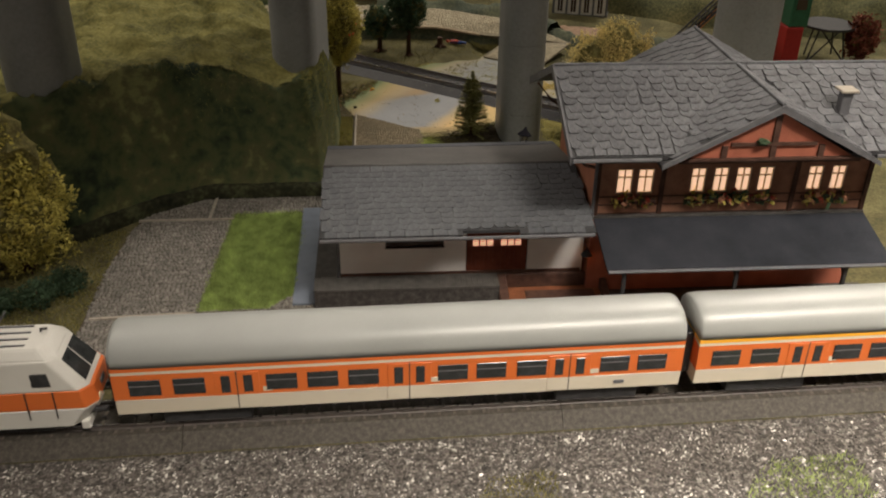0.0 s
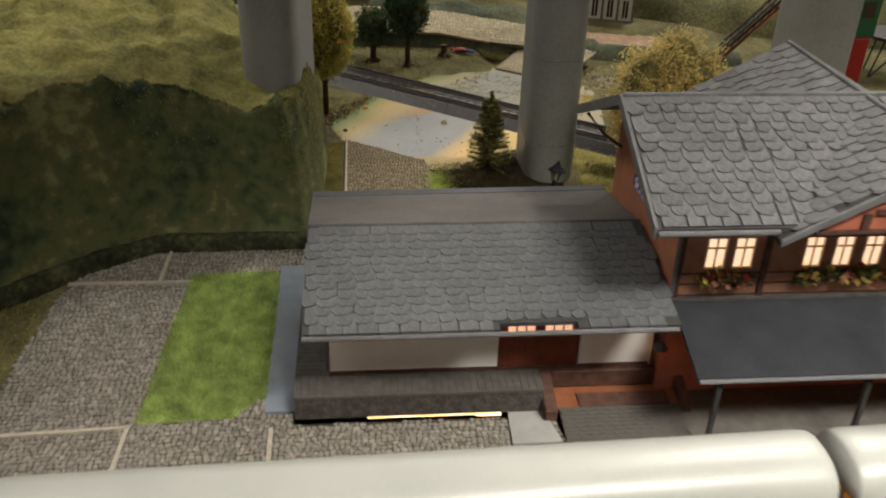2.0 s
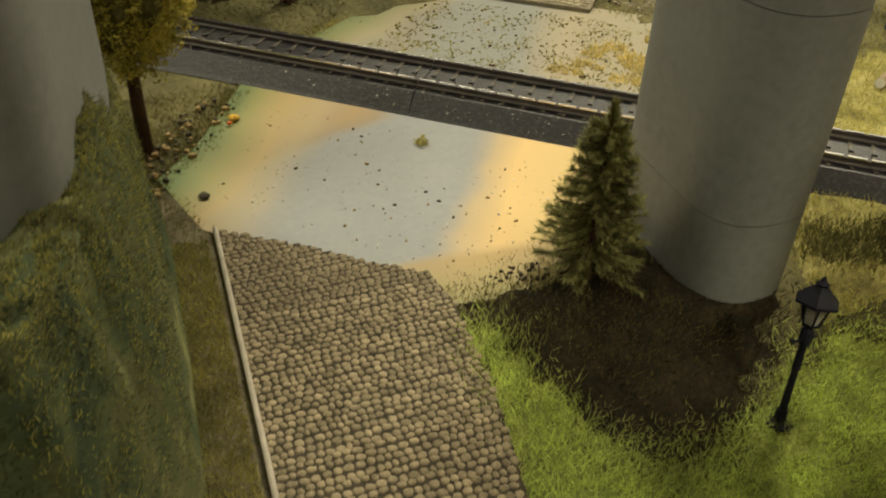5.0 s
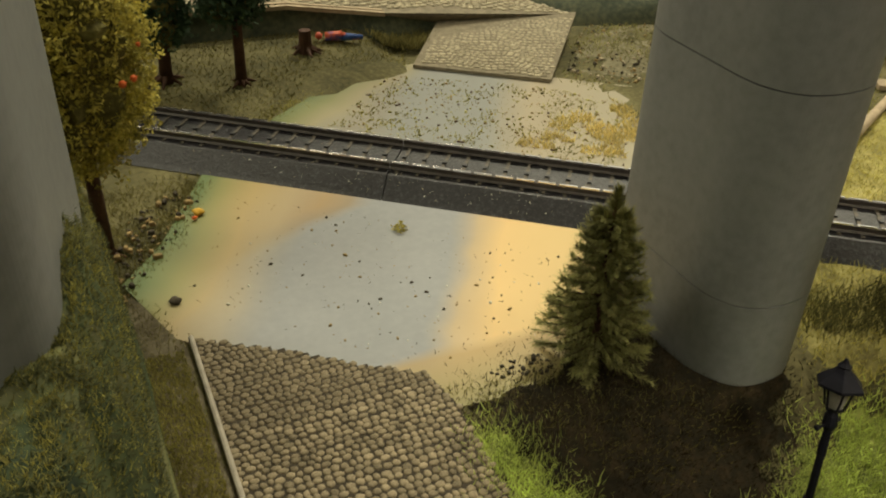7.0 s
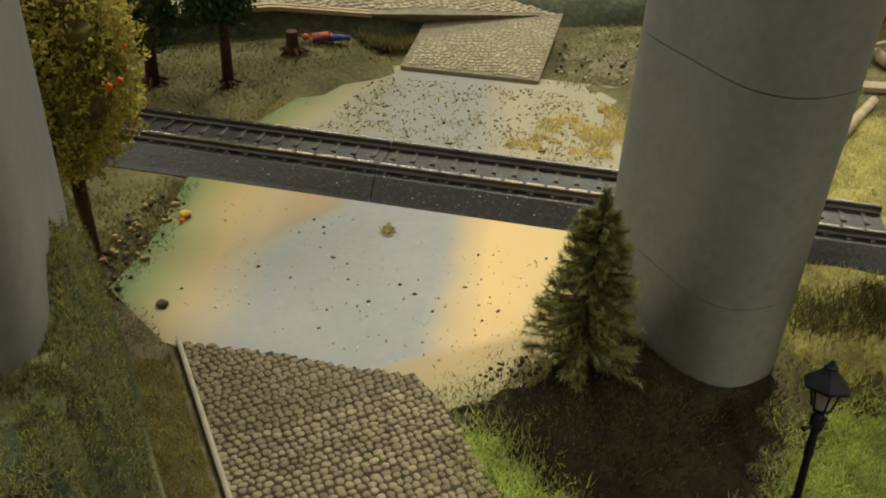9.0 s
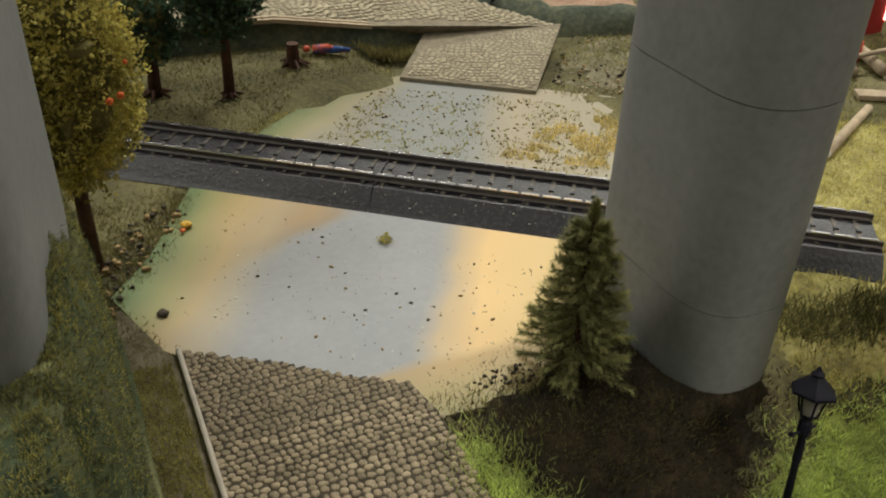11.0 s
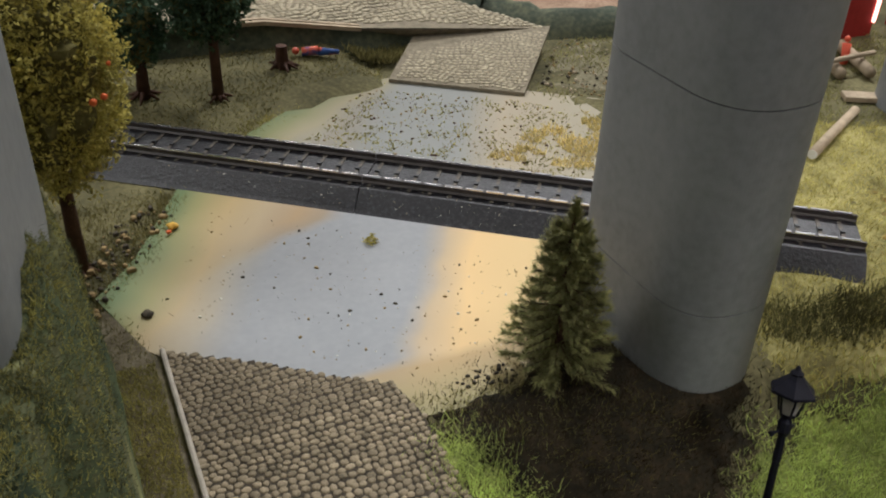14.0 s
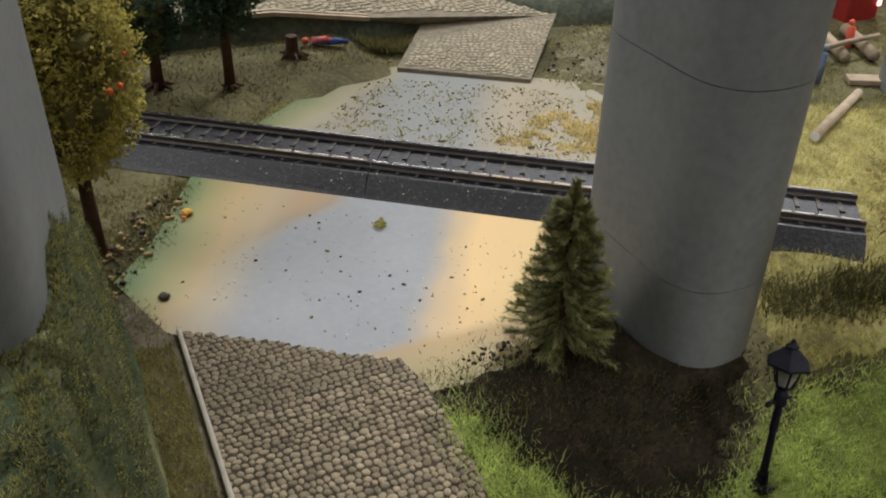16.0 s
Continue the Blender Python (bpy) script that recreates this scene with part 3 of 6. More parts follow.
    for s in (-1, 1):
        part("end_bellows", box(min(s * h, s * (h + 0.32)), -0.75, 2.2, max(s * h, s * (h + 0.32)), 0.75, 4.5, 0.05), M_DARK, c, "black corridor bellows", local=True)
        part("coupling", box(min(s * h, s * (h + 0.6)), -0.25, 1.6, max(s * h, s * (h + 0.6)), 0.25, 1.8), M_DARK, c, local=True)
    return c


coach(3.35, "orange and cream passenger coach with pale grey roof", M_COACH_ORANGE)
coach(30.25, "orange and cream passenger coach with yellow line under the roof", M_COACH_YELLOW)


def locomotive():
    e = thing("electric_locomotive", "light grey and orange electric locomotive at the head of the train", "locomotive", at=rot_point(-20.5), rz=1.6)
    ORIGIN[e.name] = Vector((0, 0, 0))
    L = 9.6

    def course(z0, z1, x0, x1, w0, w1, c):
        """A body course with chamfered corners; its ends follow the raked front."""
        ring = lambda x, w, z: [(-x + c, -w, z), (x - c, -w, z), (x, -w + c, z), (x, w - c, z), (x - c, w, z), (-x + c, w, z), (-x, w - c, z), (-x, -w + c, z)]
        return Build().hull8(ring(x0, w0, z0), ring(x1, w1, z1))
    part("lower_body", course(1.5, 2.55, 9.2, 9.95, 1.5, 1.55, 0.5).bevel(0.05), M_LOCO_WHITE, e, local=True)
    part("orange_band", course(2.55, 3.55, 9.95, 9.85, 1.55, 1.55, 0.5).bevel(0.05), M_COACH_ORANGE, e, "orange band wrapping the nose", local=True)
    part("upper_body", course(3.53, 5.1, 9.72, 8.55, 1.54, 1.42, 0.42).bevel(0.1, 2), M_LOCO_WHITE, e, local=True)
    part("roof", course(5.06, 5.55, 8.6, 8.1, 1.42, 0.95, 0.4).bevel(0.16, 2), M_LOCO_WHITE, e, "pale grey roof", local=True)
    for y in (-0.75, -0.25, 0.25, 0.75):
        part("roof_rib", box(-7.2, y - 0.04, 5.5, 7.2, y + 0.04, 5.6), M_GREY_TRIM, e, "thin grey roof rib", local=True)
    for s in (-1, 1):
        fx = lambda z, o: s * (9.72 - (z - 3.53) * 0.745 + o)
        for ya, yb in ((-1.05, -0.05), (0.05, 1.05)):
            part("windscreen", Build().hull8([(fx(3.78, -0.05), ya, 3.78), (fx(3.78, 0.03), ya, 3.78), (fx(3.78, 0.03), yb, 3.78), (fx(3.78, -0.05), yb, 3.78)], [(fx(4.9, -0.05), ya * 0.93, 4.9), (fx(4.9, 0.03), ya * 0.93, 4.9), (fx(4.9, 0.03), yb * 0.93, 4.9), (fx(4.9, -0.05), yb * 0.93, 4.9)]), M_GLASS_DARK, e, "dark raked windscreen", local=True)
        part("front_emblem", box(min(s * 9.86, s * 9.93), -0.3, 2.9, max(s * 9.86, s * 9.93), 0.3, 3.2), M_GREY_TRIM, e, "small grey emblem", local=True)
        for q in (-1, 1):
            part("cab_window", Build().prism([(s * 7.4, 3.85), (s * 8.2, 3.85), (s * 8.1, 4.5), (s * 7.4, 4.5)], "y", q * 1.46, q * 1.56), M_GLASS_DARK, e, local=True)
            part("buffer", Build().tube([(s * 9.4, q * 0.9, 2.0), (s * 10.2, q * 0.9, 2.0)], 0.14, 10), M_DARK, e, local=True)
            part("headlight", Build().tube([(s * 9.7, q * 0.8, 2.7), (s * 9.97, q * 0.8, 2.7)], 0.16, 12), M_CREAM_FRAME, e, local=True)
            part("handrail", Build().tube([(s * 7.0, q * 1.6, 2.1), (s * 7.0, q * 1.6, 3.6)], 0.03, 6), M_DARK, e, local=True)
            part("handrail", Build().tube([(s * 8.2, q * 1.6, 2.1), (s * 8.2, q * 1.6, 3.6)], 0.03, 6), M_DARK, e, local=True)
        part("snow_plough", box(min(s * 9.0, s * 9.4), -1.3, 1.15, max(s * 9.0, s * 9.4), 1.3, 1.6, 0.05), M_LOCO_WHITE, e, local=True)
        p = part("pantograph", Build().tube([(s * 5.6, -0.7, 5.6), (s * 3.8, -0.2, 5.9), (s * 5.9, 0, 6.1)], 0.05, 6).tube([(s * 5.6, 0.7, 5.6), (s * 3.8, 0.2, 5.9), (s * 5.9, 0, 6.1)], 0.05, 6).tube([(s * 5.9, -1.2, 6.1), (s * 5.9, 1.2, 6.1)], 0.06, 6), M_DARK, e, "folded dark pantograph", local=True)
        part("horn", Build().tube([(s * 7.6, 0.3, 5.5), (s * 7.6, 0.3, 5.7), (s * 7.9, 0.3, 5.72)], 0.06, 6), M_DARK, e, local=True)
        part("insulator", Build().tube([(s * 5.0, 0.6, 5.5), (s * 5.0, 0.6, 5.8)], [0.14, 0.08], 10), M_DARK, e, local=True)
        part("bogie", box(min(s * 3.0, s * 7.8), -1.25, 1.1, max(s * 3.0, s * 7.8), 1.25, 1.75, 0.05), M_DARK, e, local=True)
        for dx in (3.8, 7.0):
            for q in (-1, 1):
                part("wheel", Build().tube([(s * dx, q * 0.72, 1.62), (s * dx, q * 1.0, 1.62)], 0.6, 20), M_RAIL_DARK, e, local=True)
    return e


locomotive()
# ---- goods shed ----
SHED = thing("goods_shed", "cream plastered goods shed with grey slate roof beside the station", "shed", at=(0, 0, 0))
EAVE_F, RIDGE, EAVE_B = (-2.85, 5.52), (3.8, 6.72), ((9.5, 5.6), (10.45, 5.3))


def wall_with_holes(x0, x1, z0, z1, y0, y1, holes):
    """A wall along x from y0 to y1, pierced by holes (x0, x1, z0, z1)."""
    b = Build()
    xs = sorted({x0, x1, *[q for h in holes for q in h[:2]]})
    zs = sorted({z0, z1, *[q for h in holes for q in h[2:]]})
    for xa, xb in zip(xs, xs[1:]):
        for za, zb in zip(zs, zs[1:]):
            cx, cz = (xa + xb) / 2, (za + zb) / 2
            if not any(h[0] < cx < h[1] and h[2] < cz < h[3] for h in holes):
                b.box(xa, y0, za, xb, y1, zb)
    bmesh.ops.remove_doubles(b.bm, verts=b.bm.verts, dist=0.0005)
    return b


part("front_wall", wall_with_holes(0, 14.3, 1.4, 5.75, 0, 0.3, [(2.65, 6.05, 3.22, 3.64), (7.35, 11.0, 1.4, 4.4)]), M_PLASTER, SHED, "cream plaster front wall")
part("side_wall", Build().prism([(0.3, 1.4), (6.6, 1.4), (6.6, 5.9), (3.8, 6.5), (0.3, 5.9)], "x", 0, 0.3), M_PLASTER, SHED, "cream plaster gable wall")
part("back_wall", box(0.3, 6.6, 0, 14.3, 6.9, 5.9), M_PLASTER, SHED)
part("slit_window", box(2.65, 0.12, 3.22, 6.05, 0.18, 3.64), M_PANE_DARK, SHED, "dark slit window")
part("window_frame", box(2.6, -0.03, 3.16, 6.1, 0.1, 3.22), M_TIMBER, SHED)
DOOR = part("double_door", box(7.4, 0.08, 1.42, 10.95, 0.2, 4.4), M_DOOR, SHED, "red-brown plank double door")
ORIGIN[DOOR.name] = Vector((0, 0, 0))
for i in range(14):
    if i != 7:
        part("plank", box(7.44 + i * 0.25, 0.04, 1.45, 7.44 + i * 0.25 + 0.22, 0.09, 3.14), M_DOOR, DOOR)
for gx in (7.75, 9.4):
    for i in range(3):
        for z in (3.2, 3.5):
            part("pane", box(gx + i * 0.42, 0.03, z, gx + i * 0.42 + 0.33, 0.09, z + 0.25), M_PANE_DIM, DOOR, "lit square pane")


def roof_plane(name, p00, p10, p11, p01, t, material, parent, label=""):
    """A roof slab of thickness t below its four upper corners."""
    return part(name, Build().hull8([(x, y, z - t) for x, y, z in (p00, p10, p11, p01)], [p00, p10, p11, p01]), material, parent, label)


SX0, SX1 = -0.9, 14.2
NOTCH = (6.85, 10.0, -2.48)


def shed_z(y):
    return EAVE_F[1] + (y - EAVE_F[0]) * (RIDGE[1] - EAVE_F[1]) / (RIDGE[0] - EAVE_F[0])


for xa, xb, ya in ((SX0, NOTCH[0], EAVE_F[0]), (NOTCH[0], NOTCH[1], NOTCH[2]), (NOTCH[1], SX1, EAVE_F[0])):
    roof_plane("roof_front", (xa, ya, shed_z(ya)), (xb, ya, shed_z(ya)), (xb, *RIDGE), (xa, *RIDGE), 0.18, M_SHEATHING, SHED)
roof_plane("roof_back", (SX0, *RIDGE), (SX1, *RIDGE), (SX1, *EAVE_B[1]), (SX0, *EAVE_B[0]), 0.18, M_ROOF_SMOOTH, SHED, "smooth grey rear roof sheet")
# Bluish sheen of the roof's rear edge, put in as a coloured strip.
part("eave_sheen", Build().hull8([(SX0 - 0.02, EAVE_B[0][0] - 0.9, 5.62), (SX1, EAVE_B[1][0] - 0.9, 5.36), (SX1, EAVE_B[1][0] + 0.03, 5.16), (SX0 - 0.02, EAVE_B[0][0] + 0.03, 5.46)],
     [(SX0 - 0.02, EAVE_B[0][0] - 0.9, 5.79), (SX1, EAVE_B[1][0] - 0.9, 5.51), (SX1, EAVE_B[1][0] + 0.03, 5.31), (SX0 - 0.02, EAVE_B[0][0] + 0.03, 5.615)]), M_ROOF_SHEEN, SHED, "blue-grey strip painting the sheen along the rear eave")
part("ridge_cap", Build().tube([(SX0, 3.8, 6.74), (SX1, 3.8, 6.74)], 0.09, 8), M_ROOF_SMOOTH, SHED)
part("gutter", Build().tube([(SX0, -2.95, 5.38), (SX1 - 0.1, -2.95, 5.38)], 0.11, 8), M_GREY_TRIM, SHED, "grey gutter")
part("downpipe", Build().tube([(-0.1, -2.9, 5.35), (-0.12, -0.12, 4.6), (-0.12, -0.12, 1.4)], 0.09, 8), M_GREY_TRIM, SHED, "grey downpipe")
part("wall_base", box(0, -0.08, 1.4, 14.2, 0.0, 1.56), M_TIMBER, SHED)

PLAT = thing("loading_platform", "dark stone loading platform with grey plank deck along the shed", "platform", at=(-1.5, -1.5, 0))
part("front_face", Build().prism([(-1.5, -1.5), (9.2, -1.5), (9.2, 0), (14.4, 0), (14.4, 6.6), (-1.5, 6.6)], "z", 0.18, 1.28), M_BLACK_STONE, PLAT, "dark quarry stone face")
part("foot", Build().prism([(-1.4, -1.2), (9.0, -1.2), (9.0, 0), (14.3, 0), (14.3, 6.5), (-1.4, 6.5)], "z", 0.0, 0.18), M_BLACK_STONE, PLAT)
n = 0
for i in range(34):
    x = -1.52 + i * 0.316
    part("deck_plank", box(x, -1.55, 1.28, x + 0.296, 0.0, 1.4), M_DECK, PLAT)
for i in range(20):
    part("deck_plank", box(-1.52, 0.02 + i * 0.316, 1.28, 0.0, 0.02 + i * 0.316 + 0.296, 1.4), M_DECK, PLAT)

RAMP = thing("wooden_ramp_frame", "brown wooden ramp landing between platform and station", "ramp", at=(9.4, -2.6, 0))
part("side_rail", Build().hull8([(9.2, -2.2, 0.2), (9.75, -2.2, 0.2), (9.75, -0.02, 0.2), (9.2, -0.02, 0.2)], [(9.2, -2.2, 0.75), (9.75, -2.2, 0.75), (9.75, -0.02, 1.36), (9.2, -0.02, 1.36)]).bevel(0.05), M_TIMBER, RAMP, "sloping dark timber cheek")
part("back_rail", box(9.75, -0.32, 0.5, 15.3, -0.02, 1.38, 0.05), M_TIMBER, RAMP)
part("landing", box(9.75, -1.75, 0.3, 15.3, -0.32, 0.5), mat("landing_board", duo((0.2, 0.075, 0.035), 0.7, 1.3), 0.6, bump=0.3, scale=1.2), RAMP, "red-brown sunken landing")
part("inset", box(10.8, -1.75, 0.5, 14.9, -0.85, 0.6, 0.03), M_TIMBER, RAMP, "dark inset board")
part("end_rail", Build().hull8([(15.3, -2.2, 0.2), (15.7, -2.2, 0.2), (15.7, -0.02, 0.2), (15.3, -0.02, 0.2)], [(15.3, -2.2, 0.7), (15.7, -2.2, 0.7), (15.7, -0.02, 1.36), (15.3, -0.02, 1.36)]).bevel(0.05), M_TIMBER, RAMP)
part("front_slab", Build().hull8([(9.9, -4.4, 0.02), (15.75, -4.4, 0.02), (15.75, -1.75, 0.3), (9.9, -1.75, 0.3)], [(9.9, -4.4, 0.12), (15.75, -4.4, 0.12), (15.75, -1.75, 0.5), (9.9, -1.75, 0.5)]), M_JOINT, RAMP, "grey block-paved ramp slab")
bl = mesh_of("paving_block", box(-0.24, -0.1, 0, 0.24, 0.1, 0.05), M_DECK)
for r in range(12):
    for c in range(11):
        y = -4.28 + r * 0.22
        o = new("paving_block", bl)
        o.parent = RAMP
        o.location = ((10.24 + c * 0.52 - 0.13 * (r % 2) - 9.4) * CM, (y + 2.6) * CM, (0.115 + (y + 4.4) * 0.1434) * CM)
        o.rotation_euler = (0.1425, 0, 0)
part("loading_plate", Build().prism([(7.6, -3.5), (9.75, -3.5), (9.15, -0.95), (7.7, -0.95)], "z", 0.12, 0.17), mat("worn_grey_sheet", duo((0.3, 0.3, 0.3), 0.8, 1.15), 0.28, bump=0.15, scale=0.8, spec=0.6), None, "small grey sheet plate lying before the platform", category="plate")
# Added glowing bar that stands in for light leaking below the platform.
part("gap_glow", Build().box(1.6, -1.44, 0.05, 6.3, -1.38, 0.1).box(6.3, -1.54, 0.05, 7.4, -1.38, 0.11), mat("glow_strip", [(1, 0.8, 0.5)] * 2, 0.5, emit=((1.0, 0.6, 0.25), 4.0)), None, "thin glowing strip for light leaking from under the loading platform", category="light strip")

# ---- station ----
ST = thing("station_building", "two-storey timber station with slate roofs, lit windows and dark canopy", "station", at=(14.5, -0.6, 0))
X0, X1, Y0, Y1 = 14.5, 30.4, -0.6, 9.1
R_F, R_TOP, R_B = (-3.4, 10.2), (3.0, 13.05), (9.8, 10.02)
RX0, RX1 = 12.35, 32.6
WINS = [(15.65, 16.55), (16.85, 17.75), (19.9, 20.75), (21.2, 22.05), (22.5, 23.35), (23.8, 24.65), (26.7, 27.55), (28.05, 28.9)]
WZ = (6.72, 8.22)
part("upper_front_wall", wall_with_holes(X0, X1, 5.2, 11.2, Y0, Y0 + 0.3, [(a, b, *WZ) for a, b in WINS]), M_BROWN, ST, "dark brown boarded upper wall")
part("lower_front_wall", box(X0, Y0, 0, X1, Y0 + 0.3, 5.2), M_REDPANEL, ST, "orange-brown ground floor wall")
for i, x in enumerate((17.2, 20.5, 24.0, 27.0)):
    part("ground_floor_window", box(x, Y0 - 0.05, 2.0, x + 1.2, Y0 + 0.02, 3.9), M_PANE_DARK, ST, "dark ground floor window")
gable = [(Y0 + 0.3, 0), (Y1, 0), (Y1, 10.05), (3.0, 12.75), (Y0 + 0.3, 11.2)]
part("west_wall", Build().prism(gable, "x", X0, X0 + 0.3), M_RUST, ST, "red-brown plain gable wall")
part("east_wall", Build().prism(gable, "x", X1 - 0.3, X1), M_RUST, ST)
part("back_wall", box(X0, Y1, 0, X1, Y1 + 0.3, 9.95), M_RUST, ST)
for z in (5.45, 6.0, 6.5, 8.6, 9.1):
    part("board", box(X0 - 0.02, Y0 - 0.05, z, X1, Y0, z + 0.06), M_TIMBER, ST)
for x in (14.5, 18.2, 25.9, 30.2):
    part("corner_post", box(x - 0.05, Y0 - 0.12, 5.2, x + 0.2, Y0, 10.6), M_TIMBER, ST)
part("downpipe", Build().tube([(14.4, -0.75, 10.1), (14.4, -0.75, 5.3)], 0.1, 8), M_GREY_TRIM, ST, "grey downpipe at the corner")
for a, b in WINS:
    w = part("window", box(a, Y0 + 0.1, WZ[0], b, Y0 + 0.14, WZ[1]), M_PANE, ST, "warmly lit window")
    ORIGIN[w.name] = ORIGIN[ST.name]
    m = (a + b) / 2
    fr = Build()
    for q in (a, b - 0.07):
        fr.box(q, Y0 + 0.02, WZ[0], q + 0.07, Y0 + 0.1, WZ[1])
    fr.box(m - 0.035, Y0 + 0.02, WZ[0], m + 0.035, Y0 + 0.1, WZ[1])
    for z in (WZ[0], WZ[0] + 0.95, WZ[1] - 0.07):
        fr.box(a, Y0 + 0.015, z, b, Y0 + 0.1, z + 0.07)
    part("window_frame", fr, M_CREAM_FRAME, w, "cream cross-barred frame")
part("plinth_trim", box(X0, Y0 - 0.25, 5.2, X1, Y0, 5.42), M_DECK, ST)
# canopy
roof_plane("canopy", (14.55, -4.55, 4.1), (30.6, -4.55, 4.1), (30.4, -0.7, 5.35), (14.5, -0.7, 5.35), 0.14, M_CANOPY, ST, "dark grey sheet platform canopy")
part("canopy_gutter", Build().tube([(14.6, -4.62, 3.98), (30.6, -4.62, 3.98)], 0.1, 8), M_GREY_TRIM, ST)
for x in (15.6, 21.9, 28.1):
    part("canopy_post", box(x - 0.1, -4.4, 0.3, x + 0.1, -4.2, 3.95), M_DARK, ST, "thin dark canopy post")
    part("canopy_brace", Build().tube([(x, -4.3, 3.0), (x, -3.3, 4.2)], 0.06, 6), M_DARK, ST)
part("platform_slab", box(15.2, -5.2, 0, 31.5, Y0, 0.35, 0.03), M_DECK, ST, "grey station platform slab")
# main roof
roof_plane("roof_front", (RX0, *R_F), (RX1, *R_F), (RX1, *R_TOP), (RX0, *R_TOP), 0.22, M_SHEATHING, ST)
roof_plane("roof_back", (RX0, *R_TOP), (RX1, *R_TOP), (RX1, *R_B), (RX0, *R_B), 0.22, M_SLATE_SHEET, ST)
for s, (ya, za), (yb, zb) in ((0, R_F, R_TOP), (1, R_TOP, R_B)):
    for x in (RX0 - 0.12, RX1):
        part("bargeboard", Build().hull8([(x, ya, za - 0.42), (x + 0.12, ya, za - 0.42), (x + 0.12, yb, zb - 0.42), (x, yb, zb - 0.42)], [(x, ya, za + 0.06), (x + 0.12, ya, za + 0.06), (x + 0.12, yb, zb + 0.06), (x, yb, zb + 0.06)]), M_GREY_TRIM, ST, "grey bargeboard")
part("gutter", Build().tube([(RX0, -3.5, 10.05), (17.0, -3.5, 10.05)], 0.12, 8), M_GREY_TRIM, ST)
part("gutter", Build().tube([(28.6, -3.5, 10.05), (RX1, -3.5, 10.05)], 0.12, 8), M_GREY_TRIM, ST)
for ya, yb in ((-0.5, -2.6), (8.6, 8.9)):
    part("roof_strut", Build().tube([(14.45, ya, 8.3), (13.5, (ya + yb) / 2, 8.95), (12.6, yb, 10.0)], 0.09, 6), M_TIMBER, ST)
# cross gable
CX, CZ, CY0, CY1 = 22.9, 12.95, -3.7, 10.6
CE = [(17.0, 9.75), (28.8, 9.75)]
for (ex, ez), s in zip(CE, (-1, 1)):
    p = [(ex, CY0, ez), (CX, CY0, CZ), (CX, CY1, CZ), (ex, CY1, ez)] if s < 0 else [(CX, CY0, CZ), (ex, CY0, ez), (ex, CY1, ez), (CX, CY1, CZ)]
    roof_plane("cross_roof", *[(x, y, z + 0.05) for x, y, z in p], 0.2, M_SHEATHING, ST)
    for y in (CY0 - 0.12, CY1):
        part("verge_board", Build().hull8([(ex, y, ez - 0.16), (ex, y + 0.12, ez - 0.16), (CX, y + 0.12, CZ - 0.3), (CX, y, CZ - 0.3)], [(ex, y, ez + 0.1), (ex, y + 0.12, ez + 0.1), (CX, y + 0.12, CZ + 0.1), (CX, y, CZ + 0.1)]), M_GREY_TRIM, ST, "grey verge board")
part("gable_panel", Build().prism([(18.3, 9.95), (27.5, 9.95), (CX, 12.6)], "y", -3.42, -3.2), M_REDPANEL, ST, "red boarded gable")
part("gable_floor", box(18.0, -3.42, 9.75, 27.8, Y0, 9.95), M_TIMBER, ST)
for x, z in ((20.3, 10.75), (CX, 12.4), (25.5, 10.75)):
    part("gable_post", box(x - 0.16, -3.52, 9.95, x + 0.16, -3.42, z), M_TIMBER, ST)
part("gable_beam", box(18.4, -3.55, 9.93, 27.4, -3.42, 10.08), M_TIMBER, ST)
part("gable_beam", box(20.6, -3.55, 10.75, 25.2, -3.42, 10.92), M_TIMBER, ST)
CH = part("chimney", box(27.45, -0.9, 10.8, 28.0, -0.35, 12.65, 0.03), M_GREY_TRIM, ST, "grey chimney with pale cap")
ORIGIN[CH.name] = ORIGIN[ST.name]
part("chimney_cap", box(27.25, -1.1, 12.65, 28.2, -0.15, 12.78, 0.02), M_KERB, CH, "pale chimney cap")

# the station's name board on the west gable wall
M_BLUE = mat("blue_enamel", [(0.025, 0.04, 0.3), (0.03, 0.05, 0.34)], 0.3)
M_WHITE = mat("white_enamel", [(0.8, 0.8, 0.8)] * 2, 0.4)
SIGN = thing("station_sign", "blue enamel station name board with white letters on the gable wall", "sign", at=(14.4, 4.1, 7.5))
part("board", box(14.38, 2.25, 7.45, 14.48, 5.95, 8.05, 0.02), M_BLUE, SIGN)


def lettering(text, size, at, rot, material, parent, width=None):
    cu = bpy.data.curves.new("letters", "FONT")
    cu.body, cu.size, cu.align_x, cu.align_y, cu.extrude = text, size * CM, "CENTER", "CENTER", 0.0002
    tmp = new("letters", cu)
    bpy.context.view_layer.update()
    me = bpy.data.meshes.new_from_object(tmp.evaluated_get(bpy.context.evaluated_depsgraph_get()))
    bpy.data.objects.remove(tmp)
    me.materials.clear()
    me.materials.append(material)
    ob = new("letters", me)
    ob.parent = parent
    o = ORIGIN[parent.name]
    ob.matrix_local = pose(*[(a - b) * CM for a, b in zip(at, o)], *rot)
    return ob


lettering("St.Niklaus", 0.78, (14.365, 4.1, 7.78), (90, 0, -90), M_WHITE, SIGN)
# ---- paving ----
rng = np.random.RandomState(7)


def in_poly(x, y, pts):
    c = False
    for (x0, y0), (x1, y1) in zip(pts, pts[1:] + pts[:1]):
        if (y0 > y) != (y1 > y) and x < (x1 - x0) * (y - y0) / (y1 - y0) + x0:
            c = not c
    return c


